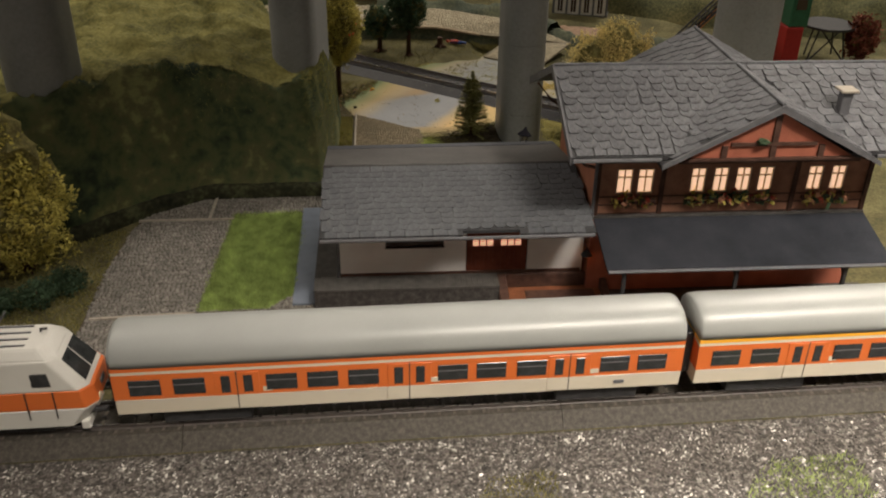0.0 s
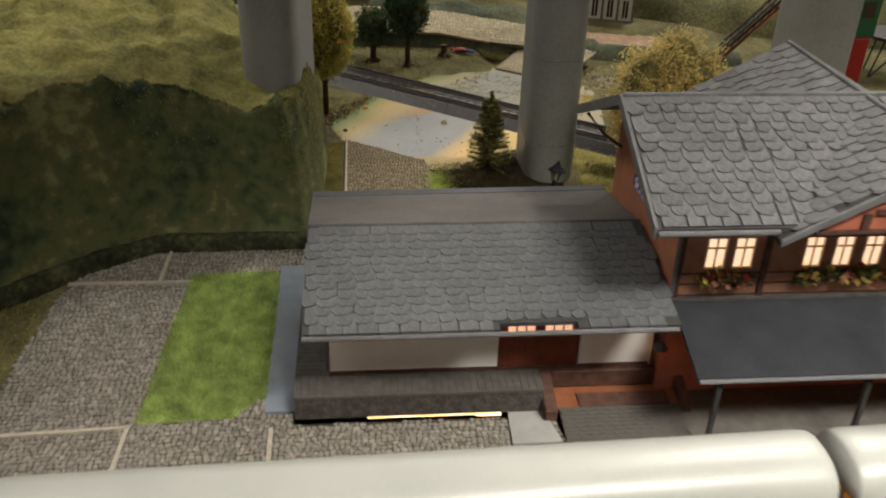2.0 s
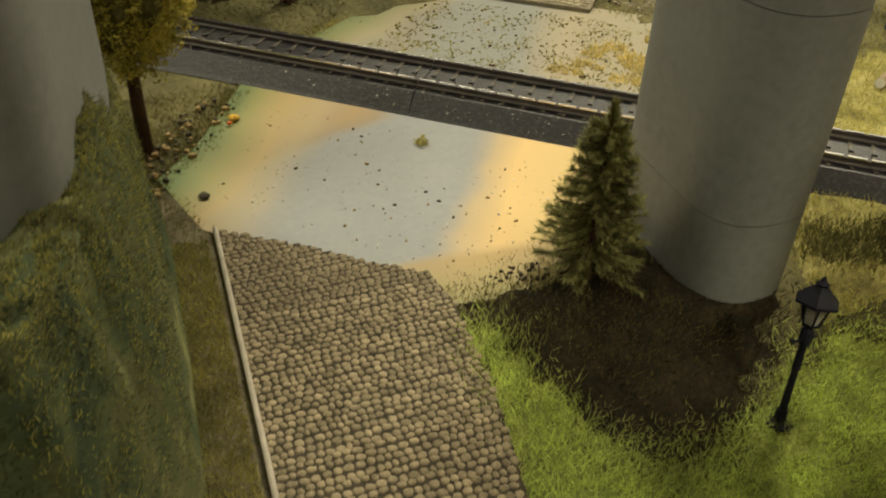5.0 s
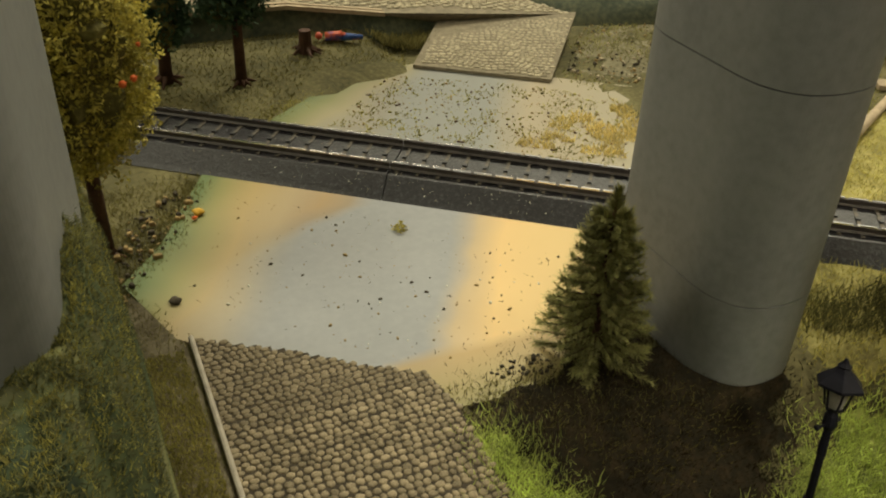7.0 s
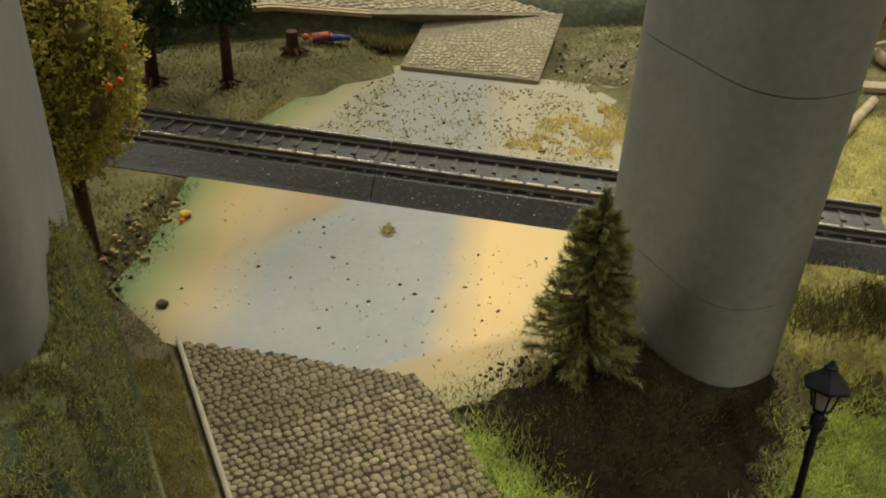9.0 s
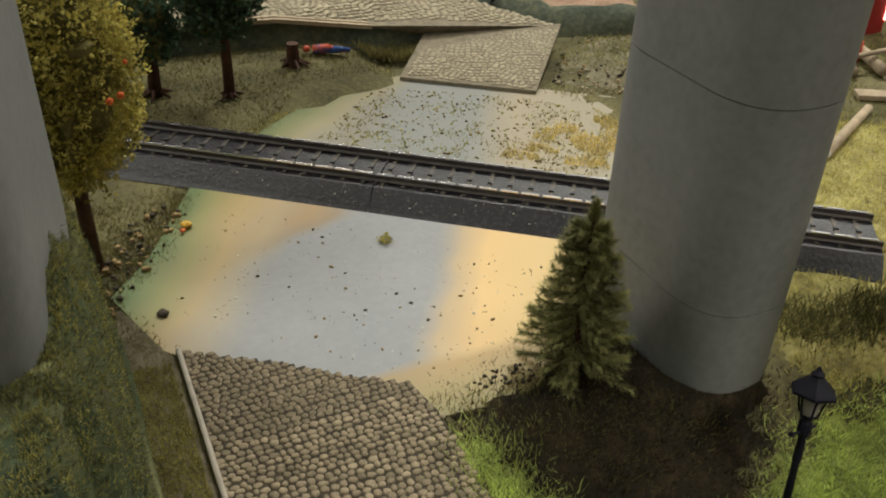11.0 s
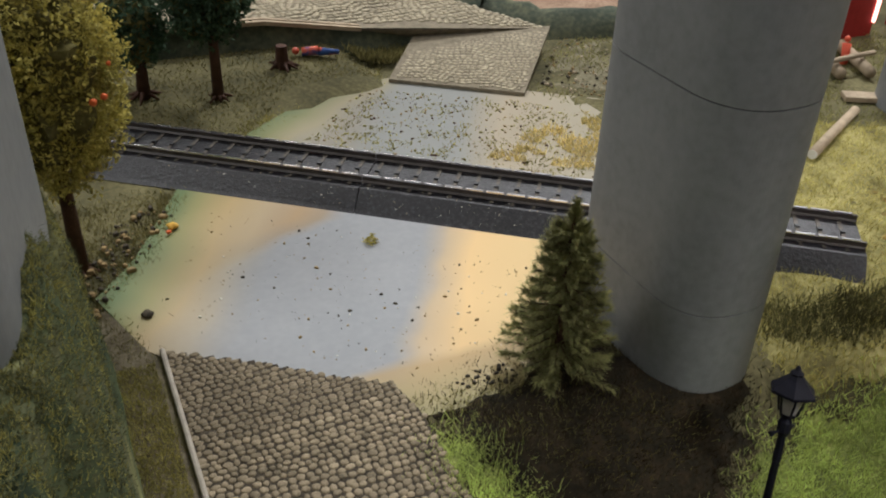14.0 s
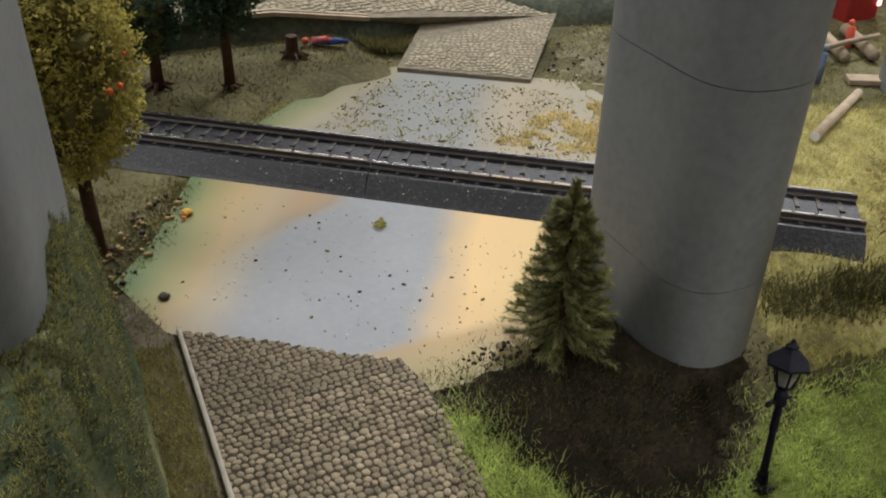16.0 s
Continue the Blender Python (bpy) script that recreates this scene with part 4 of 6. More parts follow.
def stone_shape(w, d, h, seed, sides=8):
    """Vertices and faces of one rounded cobble about its foot."""
    r = np.random.RandomState(seed)
    v, f = [], []
    rad = 1 + r.uniform(-0.13, 0.13, sides)
    for k, (s, z) in enumerate(((1.0, 0.0), (0.97, 0.6), (0.72, 0.95))):
        for i in range(sides):
            a = 2 * math.pi * (i + 0.5) / sides
            c, q = math.cos(a), math.sin(a)
            m = rad[i] * s / max(abs(c), abs(q)) ** 0.8
            v.append((c * w / 2 * m, q * d / 2 * m, z * h))
    v.append((0, 0, h))
    for k in range(2):
        for i in range(sides):
            j = (i + 1) % sides
            f.append((k * sides + i, k * sides + j, (k + 1) * sides + j, (k + 1) * sides + i))
    for i in range(sides):
        f.append((2 * sides + i, 2 * sides + (i + 1) % sides, 3 * sides))
    return np.array(v), f


def raw_mesh(name, verts, faces, material, smooth=False):
    me = bpy.data.meshes.new(name)
    me.from_pydata([tuple(p) for p in np.asarray(verts) * CM], [], faces)
    me.polygons.foreach_set("use_smooth", [smooth] * len(me.polygons))
    me.materials.append(material)
    me.update()
    return me


def joined(name, items, material, parent=None, label="", kind="stuff", category="", smooth=False):
    """items: (vertices, faces). One mesh, of kind stuff."""
    vs, fs, n = [], [], 0
    for v, f in items:
        vs.append(v)
        fs += [tuple(i + n for i in q) for q in f]
        n += len(v)
    ob = new(name, raw_mesh(name, np.concatenate(vs), fs, material, smooth))
    if parent is not None:
        ob.parent = parent
        o = ORIGIN.get(parent.name, Vector((0, 0, 0)))
        ob.location = -o * CM
    return tagged(ob, label, category, "", kind)


SHAPES = [stone_shape(1, 1, 1, s) for s in range(12)]


def cobbles(poly, pitch, zf, turn=0.0, holes=(), jitter=0.16, arc=0.0):
    """Places of the stones of a cobbled area: x, y, z, width, depth, angle, shape."""
    xs, ys = [p[0] for p in poly], [p[1] for p in poly]
    cx, cy = sum(xs) / len(xs), sum(ys) / len(ys)
    reach = max(max(xs) - min(xs), max(ys) - min(ys)) * 0.75
    out, c, s = [], math.cos(turn), math.sin(turn)
    v = -reach
    row = 0
    while v < reach:
        d = pitch * rng.uniform(0.85, 1.15)
        u = -reach + rng.uniform(0, pitch)
        while u < reach:
            w = pitch * rng.uniform(0.8, 1.45)
            uu, vv = u + w / 2, v + arc * math.sin((u + row * 0.13) * 2.2) + rng.uniform(-jitter, jitter) * pitch
            x, y = cx + uu * c - vv * s, cy + uu * s + vv * c
            if in_poly(x, y, poly) and not any(in_poly(x, y, h) for h in holes):
                out.append((x, y, zf(x, y), w * 0.93, d * 0.96, turn + rng.uniform(-0.25, 0.25), rng.randint(len(SHAPES))))
            u += w
        v += d
        row += 1
    return out


def laid(q, h):
    x, y, z, w, d, a, k = q
    v, f = SHAPES[k]
    c, s = math.cos(a), math.sin(a)
    p = v * (w, d, h)
    return np.stack([x + p[:, 0] * c - p[:, 1] * s, y + p[:, 0] * s + p[:, 1] * c, z + p[:, 2]], 1), f


def slab_over(name, poly, zf, lift, thick, material, label, category, kind="structure"):
    """A thin sheet that follows the ground, over a polygon."""
    b = Build()
    top = [b.bm.verts.new((x, y, zf(x, y) + lift)) for x, y in poly]
    low = [b.bm.verts.new((x, y, zf(x, y) + lift - thick)) for x, y in poly]
    b.bm.faces.new(top)
    b.bm.faces.new(low[::-1])
    for i in range(len(poly)):
        j = (i + 1) % len(poly)
        b.bm.faces.new((low[i], low[j], top[j], top[i]))
    bmesh.ops.triangulate(b.bm, faces=[f for f in b.bm.faces if len(f.verts) > 4])
    return part(name, b, material, None, label, kind=kind, category=category)


def path_z(x, y):
    return 0.86 * smoothstep(12.0, 19.0, y)


# the tan path behind the shed
PATH_EDGE = [(0.55, 27.4), (2.9, 25.9), (4.4, 24.7), (5.85, 23.8), (6.1, 22.4), (6.0, 20.5), (5.8, 18.0), (5.45, 15.0), (5.3, 13.0), (5.2, 9.5), (0.4, 9.5), (0.4, 14.5)]
pb = Build()
yy = [9.5 + i * 0.2 for i in range(91)]
for ya, yb in zip(yy, yy[1:]):
    mid = (ya + yb) / 2
    right = [x for x in np.arange(0.5, 6.4, 0.04) if in_poly(x, mid, PATH_EDGE)]
    if right:
        x0, x1 = right[0], right[-1]
        pb.hull8([(x0, ya, path_z(0, ya) - 0.4), (x1, ya, path_z(0, ya) - 0.4), (x1, yb, path_z(0, yb) - 0.4), (x0, yb, path_z(0, yb) - 0.4)],
                 [(x0, ya, path_z(0, ya) + 0.02), (x1, ya, path_z(0, ya) + 0.02), (x1, yb, path_z(0, yb) + 0.02), (x0, yb, path_z(0, yb) + 0.02)])
PATHWAY = part("cobbled_path", pb, M_PATH_JOINT, None, "tan cobbled path leading to the painted water", kind="structure", category="path")
kb = Build().tube([(0.5 + 0.004 * (y - 13), y, path_z(0, y) + 0.05) for y in [13.0 + 0.48 * i for i in range(31)]], 0.075, 8)
ORIGIN["cobbled_path"] = Vector((0, 0, 0))
part("kerb", kb, M_KERB, PATHWAY, "pale beige kerb strip")
stones = cobbles([(x + (0.06 if x < 1 else 0), y) for x, y in PATH_EDGE], 0.19, lambda x, y: path_z(x, y), 0.05)
stones.sort(key=lambda q: -q[1])
near, rest = [q for q in stones if q[1] > 21.5][:300], []
ids = set(map(id, near))
rest = [q for q in stones if id(q) not in ids]
COB = []
for k in range(6):
    COB.append(raw_mesh("cobble", SHAPES[k][0] * (0.2, 0.19, 0.058), SHAPES[k][1], M_COBBLE, True))
for q in near:
    o = new("cobble", COB[q[6] % 6])
    o.parent = PATHWAY
    o.matrix_local = pose(q[0] * CM, q[1] * CM, q[2] * CM, 0, 0, math.degrees(q[5])) @ Matrix.Diagonal((q[3] / 0.2, q[4] / 0.19, 1, 1))
joined("cobbles", [laid(q, 0.058) for q in rest], M_COBBLE, PATHWAY, "small tan cobblestones", smooth=True)

# station forecourt
GRASS_STRIP = [(-7.6, 10.7), (-3.1, 10.9), (-2.8, 6.7), (-2.9, 0.4), (-4.2, -1.1), (-8.2, -1.3), (-7.9, 5)]
BLUE = [(-2.95, 11.4), (-1.55, 11.4), (-1.5, -0.9), (-2.85, -0.9)]
COURT = [(-14.4, -8), (16.0, -8), (16.0, -4.5), (9.8, -4.5), (9.8, -1.7), (-1.55, -1.7), (-1.55, 14.2), (-9.8, 14.2), (-13.3, 11.6), (-14.2, 9.0), (-14.6, 3.0)]
FORE = slab_over("forecourt", COURT, lambda x, y: 0, 0.02, 0.2, M_JOINT, "grey cobbled station forecourt", "paving")
ORIGIN[FORE.name] = Vector((0, 0, 0))
joined("cobbles", [laid(q, 0.075) for q in cobbles(COURT, 0.225, lambda x, y: 0.0, 0.0, (GRASS_STRIP, BLUE), arc=0.05)], M_COBBLE_GREY, FORE, "small grey cobblestones", smooth=True)
for a, b in (((-14.0, 10.1), (-7.6, 10.1)), ((-9.3, 10.2), (-9.2, 14.0)), ((-8.5, -1.5), (-8.7, -7.8)), ((-2.5, -1.9), (-2.4, -7.8)), ((-14.2, -1.8), (-8.4, -1.5))):
    d = (Vector(b) - Vector(a)).normalized()
    s = Vector((-d.y, d.x)) * 0.09
    pts = [Vector(a) + s, Vector(a) - s, Vector(b) - s, Vector(b) + s]
    part("sheet_edge", Build().prism([tuple(p) for p in pts], "z", 0.0, 0.14), M_KERB, FORE)
slab_over("blue_grey_strip", BLUE, lambda x, y: 0, 0.16, 0.2, M_STRIP, "blue-grey bare board strip beside the shed", "board")
slab_over("lawn_base", GRASS_STRIP, lambda x, y: 0, 0.06, 0.2, M_GRASS, "bright green lawn bed", "lawn")


# ---- grass ----
def blades(name, n, poly, zf, lo, hi, width, material, label, lean=0.5, keep=None, fray=0.0):
    xs, ys = [p[0] for p in poly], [p[1] for p in poly]
    verts, faces = [], []
    k = 0
    while k < n:
        x, y = rng.uniform(min(xs), max(xs)), rng.uniform(min(ys), max(ys))
        if not in_poly(x, y, poly) or (keep and not keep(x, y)):
            n -= 0.15
            continue
        x, y = x + rng.normal() * fray, y + rng.normal() * fray
        z = zf(x, y)
        a, h = rng.uniform(0, 2 * math.pi), rng.uniform(lo, hi)
        dx, dy = math.cos(a) * width, math.sin(a) * width
        lx, ly = rng.uniform(-lean, lean, 2) * h
        i = len(verts)
        verts += [(x - dx, y - dy, z - 0.03), (x + dx, y + dy, z - 0.03), (x + lx, y + ly, z + h)]
        faces.append((i, i + 1, i + 2))
        k += 1
    ob = new(name, raw_mesh(name, verts, faces, material))
    return tagged(ob, label, "grass", "", "stuff")


def patch(name, poly, zf, lift, cell, material, label, category, wave=0.3, crown=0.0):
    """A thin layer of loose material over the ground, with a wavering rim that dips into it."""
    b, at = Build(), {}
    xs, ys = [p[0] for p in poly], [p[1] for p in poly]
    nx, ny = int((max(xs) - min(xs)) / cell) + 3, int((max(ys) - min(ys)) / cell) + 3
    ring = poly + poly[:1]

    def corner(i, j):
        if (i, j) not in at:
            x, y = min(xs) + (i - 1) * cell, min(ys) + (j - 1) * cell
            d = inside_depth(x, y, ring) + wave * fbm(x, y, 0.9, 17)
            at[i, j] = (d, b.bm.verts.new((x, y, zf(x, y) + (lift + crown * (0.6 + fbm(x, y, 1.2, 5))) * smoothstep(-0.3, 0.5, d) - 0.12 * (1 - smoothstep(-0.3, 0.2, d)))))
        return at[i, j]
    for i in range(nx):
        for j in range(ny):
            q = [corner(i, j), corner(i + 1, j), corner(i + 1, j + 1), corner(i, j + 1)]
            if min(c[0] for c in q) > -0.35:
                b.bm.faces.new([c[1] for c in q])
    bmesh.ops.delete(b.bm, geom=[v for v in b.bm.verts if not v.link_faces], context="VERTS")
    return part(name, b, material, None, label, smooth=True, kind="structure", category=category, fix=False)


blades("lawn_grass", 30000, GRASS_STRIP, lambda x, y: 0.04, 0.1, 0.36, 0.02, M_GRASS, "bright green static grass lawn beside the forecourt", 0.9, fray=0.08)
LAWN = [(5.9, 21.6), (7.4, 21.4), (7.3, 19.4), (8.6, 17.4), (12.2, 17.6), (14.5, 19.0), (16, 19.2), (24, 18), (24, 11.5), (6, 11.5), (5.3, 13.5), (5.6, 17)]
blades("lawn_grass", 52000, LAWN, lambda x, y: ground_z(x, y), 0.1, 0.34, 0.018, M_GRASS_LIT, "bright green static grass around the lamp, lightened as if lit", 1.0, fray=0.4)
patch("turf", LAWN, ground_z, 0.02, 0.35, mat("green_turf", [(0.085, 0.1, 0.03), (0.21, 0.24, 0.065), (0.36, 0.39, 0.115)], 0.9, scale=0.7, fine=5, bump=1.0), "bright green flocked turf behind the shed", "lawn", wave=0.5)
DULL = [(15.9, 19.6), (24, 18), (30, 21), (34, 30), (24, 34), (20.5, 27), (16.2, 26.6)]
SHORE = [(5.9, 23.2), (9, 22.6), (12.3, 20.6), (13.5, 19.6), (9.5, 18.6), (7, 21)]
# Dark mossy ground; its near-black tone paints the shadow of fir and pier.
SHADOW_SOIL = [(6.3, 22.3), (8.6, 22.6), (10.2, 23.2), (11.9, 25.0), (12.2, 22.5), (14.5, 20.4), (14.2, 19.6), (12.6, 18.0), (10.4, 16.6), (8.2, 17.2), (7.3, 19.3), (6.6, 21.2)]
M_SHADOW_SOIL = mat("shadow_soil", [(0.008, 0.007, 0.004), (0.022, 0.017, 0.009), (0.05, 0.036, 0.018)], 0.95, scale=1.5, fine=7, bump=1.0)

patch("shadow_patch", SHADOW_SOIL, lambda x, y: max(ground_z(x, y), 0.79 if y > 22.2 else -9), 0.04, 0.2, M_SHADOW_SOIL, "dark brown soil with the shadow of fir and pier painted in", "soil", wave=0.8, crown=0.05)
SAND = [(20.0, 40.0), (22.2, 38.6), (23.6, 37.8), (26.5, 39.5), (29.5, 42.5), (27.5, 44.6), (23.6, 44.4), (21.3, 42.2)]
patch("sand", SAND, ground_z, -0.005, 0.25, mat("grey_sand", [(0.09, 0.08, 0.045), (0.155, 0.14, 0.085), (0.24, 0.215, 0.14)], 0.9, scale=1.2, fine=6, bump=0.8), "bare grey sandy ground beside the far slab", "sand", wave=0.6)
# Brown moss, darkened with the same painted shadow.
blades("shadow_moss", 24000, SHADOW_SOIL, lambda x, y: ground_z(x, y), 0.05, 0.22, 0.018, mat("shadow_moss_brown", duo((0.026, 0.02, 0.009), 0.5, 1.7), 0.9, scale=0.8, island=0.3), "dark brown moss, darkened for the shadow of fir and pier", 0.9, fray=0.75)
patch("turf", DULL, ground_z, 0.02, 0.4, mat("straw_turf", [(0.11, 0.096, 0.034), (0.25, 0.225, 0.078), (0.4, 0.355, 0.14)], 0.9, scale=0.8, fine=5, bump=1.0), "yellow-olive flocked turf round the pier", "lawn", wave=0.5)
blades("dry_grass", 26000, DULL, lambda x, y: ground_z(x, y), 0.06, 0.26, 0.02, M_GRASS_STRAW, "dry olive static grass round the pier", 1.0, fray=0.4)
blades("dry_grass", 4000, SHORE, lambda x, y: ground_z(x, y), 0.06, 0.22, 0.018, M_GRASS_OLIVE, "dry olive grass along the water", 1.0, fray=0.2)
patch("soil_strip", [(0.52, 27.35), (0.35, 28.2), (-0.6, 30.2), (-1.2, 29.4), (-0.9, 24), (-0.9, 15), (0.42, 15)], lambda x, y: path_z(x, y) - 0.08, 0.06, 0.2, mat("grey_brown_soil", [(0.06, 0.05, 0.03), (0.12, 0.102, 0.064), (0.19, 0.165, 0.11)], 0.95, scale=1.4, fine=7, bump=1.0), "grey-brown trodden soil beside the kerb", "soil", wave=0.2)
blades("dry_grass", 17000, [(-1.4, 14.0), (0.3, 14.0), (0.3, 27), (-0.9, 27)], lambda x, y: path_z(x, y), 0.03, 0.11, 0.014, M_GRASS_FLANK, "olive moss between the hill and the kerb", 0.9)
# Lighter moss here also paints the light on the right-facing flank.
blades("dry_grass", 34000, [(-2.9, 14.4), (-0.9, 14.4), (-0.75, 20), (-0.6, 27), (-2.4, 33), (-4.0, 33), (-3.0, 26), (-2.6, 18)], hill_z, 0.03, 0.1, 0.014, M_GRASS_FLANK, "yellow olive moss on the hill's flank, lightened as its lit side", 0.9, fray=0.25)
blades("dry_grass", 26000, [(-22, 9), (-13, 14), (-3, 16), (-3.2, 26), (-6, 34), (-14, 38), (-26, 30)], hill_z, 0.05, 0.25, 0.035, M_GRASS_OLIVE, "dry olive grass on the hill top", 0.9, fray=0.5)
blades("shore_moss", 3200, [(0.35, 27.2), (0.1, 27.9), (-0.75, 29.5), (-0.45, 30.4), (0.85, 31.7), (2.7, 35.6), (2.2, 36.2), (0.2, 32.3), (-1.1, 30.3), (-0.6, 27.6)], lambda x, y: 0.8, 0.03, 0.14, 0.02, M_GRASS_SHADE, "brown moss creeping over the painted shore", 1.2, fray=0.16)
blades("shore_moss", 2600, [(2.2, 36.4), (3.0, 36.6), (6.4, 39.8), (10.6, 43.1), (13.4, 43.2), (13.2, 43.9), (10.2, 44.0), (5.8, 40.5)], lambda x, y: 0.8, 0.04, 0.16, 0.025, M_GRASS_FLANK, "olive moss along the far painted shore", 1.2, fray=0.25)
blades("dry_grass", 9000, [(-1.6, 36), (1.5, 36.5), (2.5, 36), (0.5, 32.3), (-0.8, 30.5), (0.1, 27.6), (0.3, 20), (-1.6, 20), (-3, 30)], lambda x, y: ground_z(x, y), 0.05, 0.2, 0.02, M_GRASS_SHADE, "dry brown olive grass beside the path", 0.9, fray=0.25)
blades("dry_grass", 9000, [(0.5, 40.5), (6, 40.2), (9, 43.2), (13.2, 43.6), (15, 46.5), (9, 49.0), (0, 50), (-4, 46)], lambda x, y: ground_z(x, y), 0.03, 0.12, 0.03, M_GRASS_SHADE, "dry brown olive grass, darkened for the shade of the far trees", 0.9)
blades("scrub", 6000, [(16.6, 21.3), (19, 20.4), (24, 19.8), (24, 21.8), (19, 22.3), (17, 22.8)], lambda x, y: ground_z(x, y), 0.1, 0.4, 0.025, mat("olive_scrub", duo((0.13, 0.125, 0.05), 0.5, 1.6), 0.9, scale=0.6, island=0.4, thin=0.3), "dark olive scrub below the track", 0.8, fray=0.3)
blades("dry_grass", 5000, [(-17, 8), (-14.5, 9), (-14.5, -3), (-24, -4), (-24, 4)], lambda x, y: 0.0, 0.08, 0.3, 0.03, M_GRASS_OLIVE, "dark olive grass beside the forecourt", 0.9)

FAR_LAND = [(22.5, 33), (36, 29), (42, 42), (32, 47), (24, 46), (19.2, 39.2), (21, 36.5)]
blades("dry_grass", 14000, FAR_LAND, lambda x, y: ground_z(x, y), 0.04, 0.2, 0.03, M_GRASS_DRY, "thin straw grass on the far bank", 1.1, fray=0.3, keep=lambda x, y: fbm(x, y, 0.25, 13) > -0.15)

# loose moss hanging on the hill's flanks
verts, faces = [], []
for i in range(90000):
    k = rng.randint(1, 9)
    p, q = Vector(HILL[k]), Vector(HILL[k + 1])
    if rng.rand() > (q - p).length / 9.1:
        continue
    e = (q - p).normalized()
    w = Vector((-e.y, e.x))
    c = p.lerp(q, rng.rand()) + w * rng.uniform(0.02, 2.4)
    z = hill_z(c.x, c.y)
    if z < 0.3:
        continue
    z -= rng.rand() * 0.5
    h = rng.uniform(0.05, 0.18)
    d = Vector((-w.x + rng.normal() * 0.8, -w.y + rng.normal() * 0.8, rng.uniform(-0.1, 1.1))).normalized() * h
    t = Vector((-d.y, d.x, 0)).normalized() * 0.015
    o = Vector((c.x, c.y, hill_z(c.x, c.y)))
    n = len(verts)
    verts += [tuple(o - t), tuple(o + t), tuple(o + d)]
    faces.append((n, n + 1, n + 2))
tagged(new("hill_moss", raw_mesh("hill_moss", verts, faces, M_GRASS_DARK)), "loose dark green moss on the hill's flanks", "moss", "", "stuff")

# gravel yard before the train
M_GRAVEL = mat("speckled_gravel", [(0.05, 0.047, 0.044), (0.22, 0.21, 0.195), (0.66, 0.64, 0.6)], 0.2, scale=0.8, fine=5, island=0.85)
M_YARD = mat("gravel_bed", [(0.02, 0.018, 0.016), (0.08, 0.072, 0.065), (0.24, 0.22, 0.2)], 0.6, scale=4, fine=9, bump=1.0)
slab_over("gravel_yard", [(-60, -24), (60, -24), (60, -11.3), (-60, -14.6)], lambda x, y: 0, 0.03, 0.2, M_YARD, "speckled grey gravel yard before the train", "gravel")
items = []
for i in range(15000):
    x, y = rng.uniform(-17, 31), rng.uniform(-19.5, -11.9)
    if y > -13.05 + 0.028 * (x - 3.4):
        continue
    s = rng.uniform(0.04, 0.11) * (1.3 if rng.rand() < 0.1 else 1)
    p = rng.normal(0, 1, (4, 3))
    p = p / np.linalg.norm(p, axis=1)[:, None] * s * (1.2, 1.2, 0.7) + (x, y, 0.05)
    items.append((p, [(0, 1, 2), (0, 2, 3), (0, 3, 1), (1, 3, 2)]))
joined("gravel_chips", items, M_GRAVEL, None, "small speckled grey and white gravel chips", category="gravel")
blades("weeds", 900, [(6, -17.5), (10, -17.5), (10, -15.3), (7, -15.5)], lambda x, y: 0.03, 0.05, 0.3, 0.03, M_GRASS_OLIVE, "sparse olive weeds in the gravel", 1.0)
blades("weeds", 1100, [(18, -17.5), (24, -18), (24, -15), (20, -15.2)], lambda x, y: 0.03, 0.05, 0.35, 0.03, M_GRASS, "sparse green weeds in the gravel", 1.0)


# ---- slates ----
def slate_shape(seed, w, l, t, square=False):
    """A thin shield-shaped slate, its tail cut in three; those of the eave course are cut square."""
    r = np.random.RandomState(seed)
    a, b = 0.5 + r.uniform(-0.03, 0.02), 0.5 + r.uniform(-0.03, 0.02)
    k1, k2, m = r.uniform(0.13, 0.3), r.uniform(0.13, 0.3), r.uniform(-0.08, 0.08)
    s = r.uniform(0.42, 0.72)
    if square:
        k1, k2, m, s = 0.04, 0.05, 0.0, 0.94
    o = [(-a, k1), (-a * s + m, r.uniform(0.0, 0.05)), (b * s + m, r.uniform(0.0, 0.05)), (b, k2), (b, 1.15), (-a, 1.15)]
    top = [(x * w, y * l, t if y < 0.5 else t * 0.1) for x, y in o]
    low = [(x * w, y * l, -0.05) for x, y in o]
    n = len(o)
    return np.array(low + top), [tuple(range(n, 2 * n))] + [(i, (i + 1) % n, n + (i + 1) % n, n + i) for i in range(n)]


def slate_set(seed, t):
    """Sixteen shield slates and four square ones."""
    return [slate_shape(seed + s, 0.86, 1.0, t, s > 15) for s in range(20)]


SLATES = slate_set(0, 0.085)
SLATE_MESH = [raw_mesh("slate", v, f, M_SLATE) for v, f in SLATES]
SHED_SLATE_MESH = [raw_mesh("slate", v, f, M_SLATE_SHED) for v, f in slate_set(40, 0.055)]


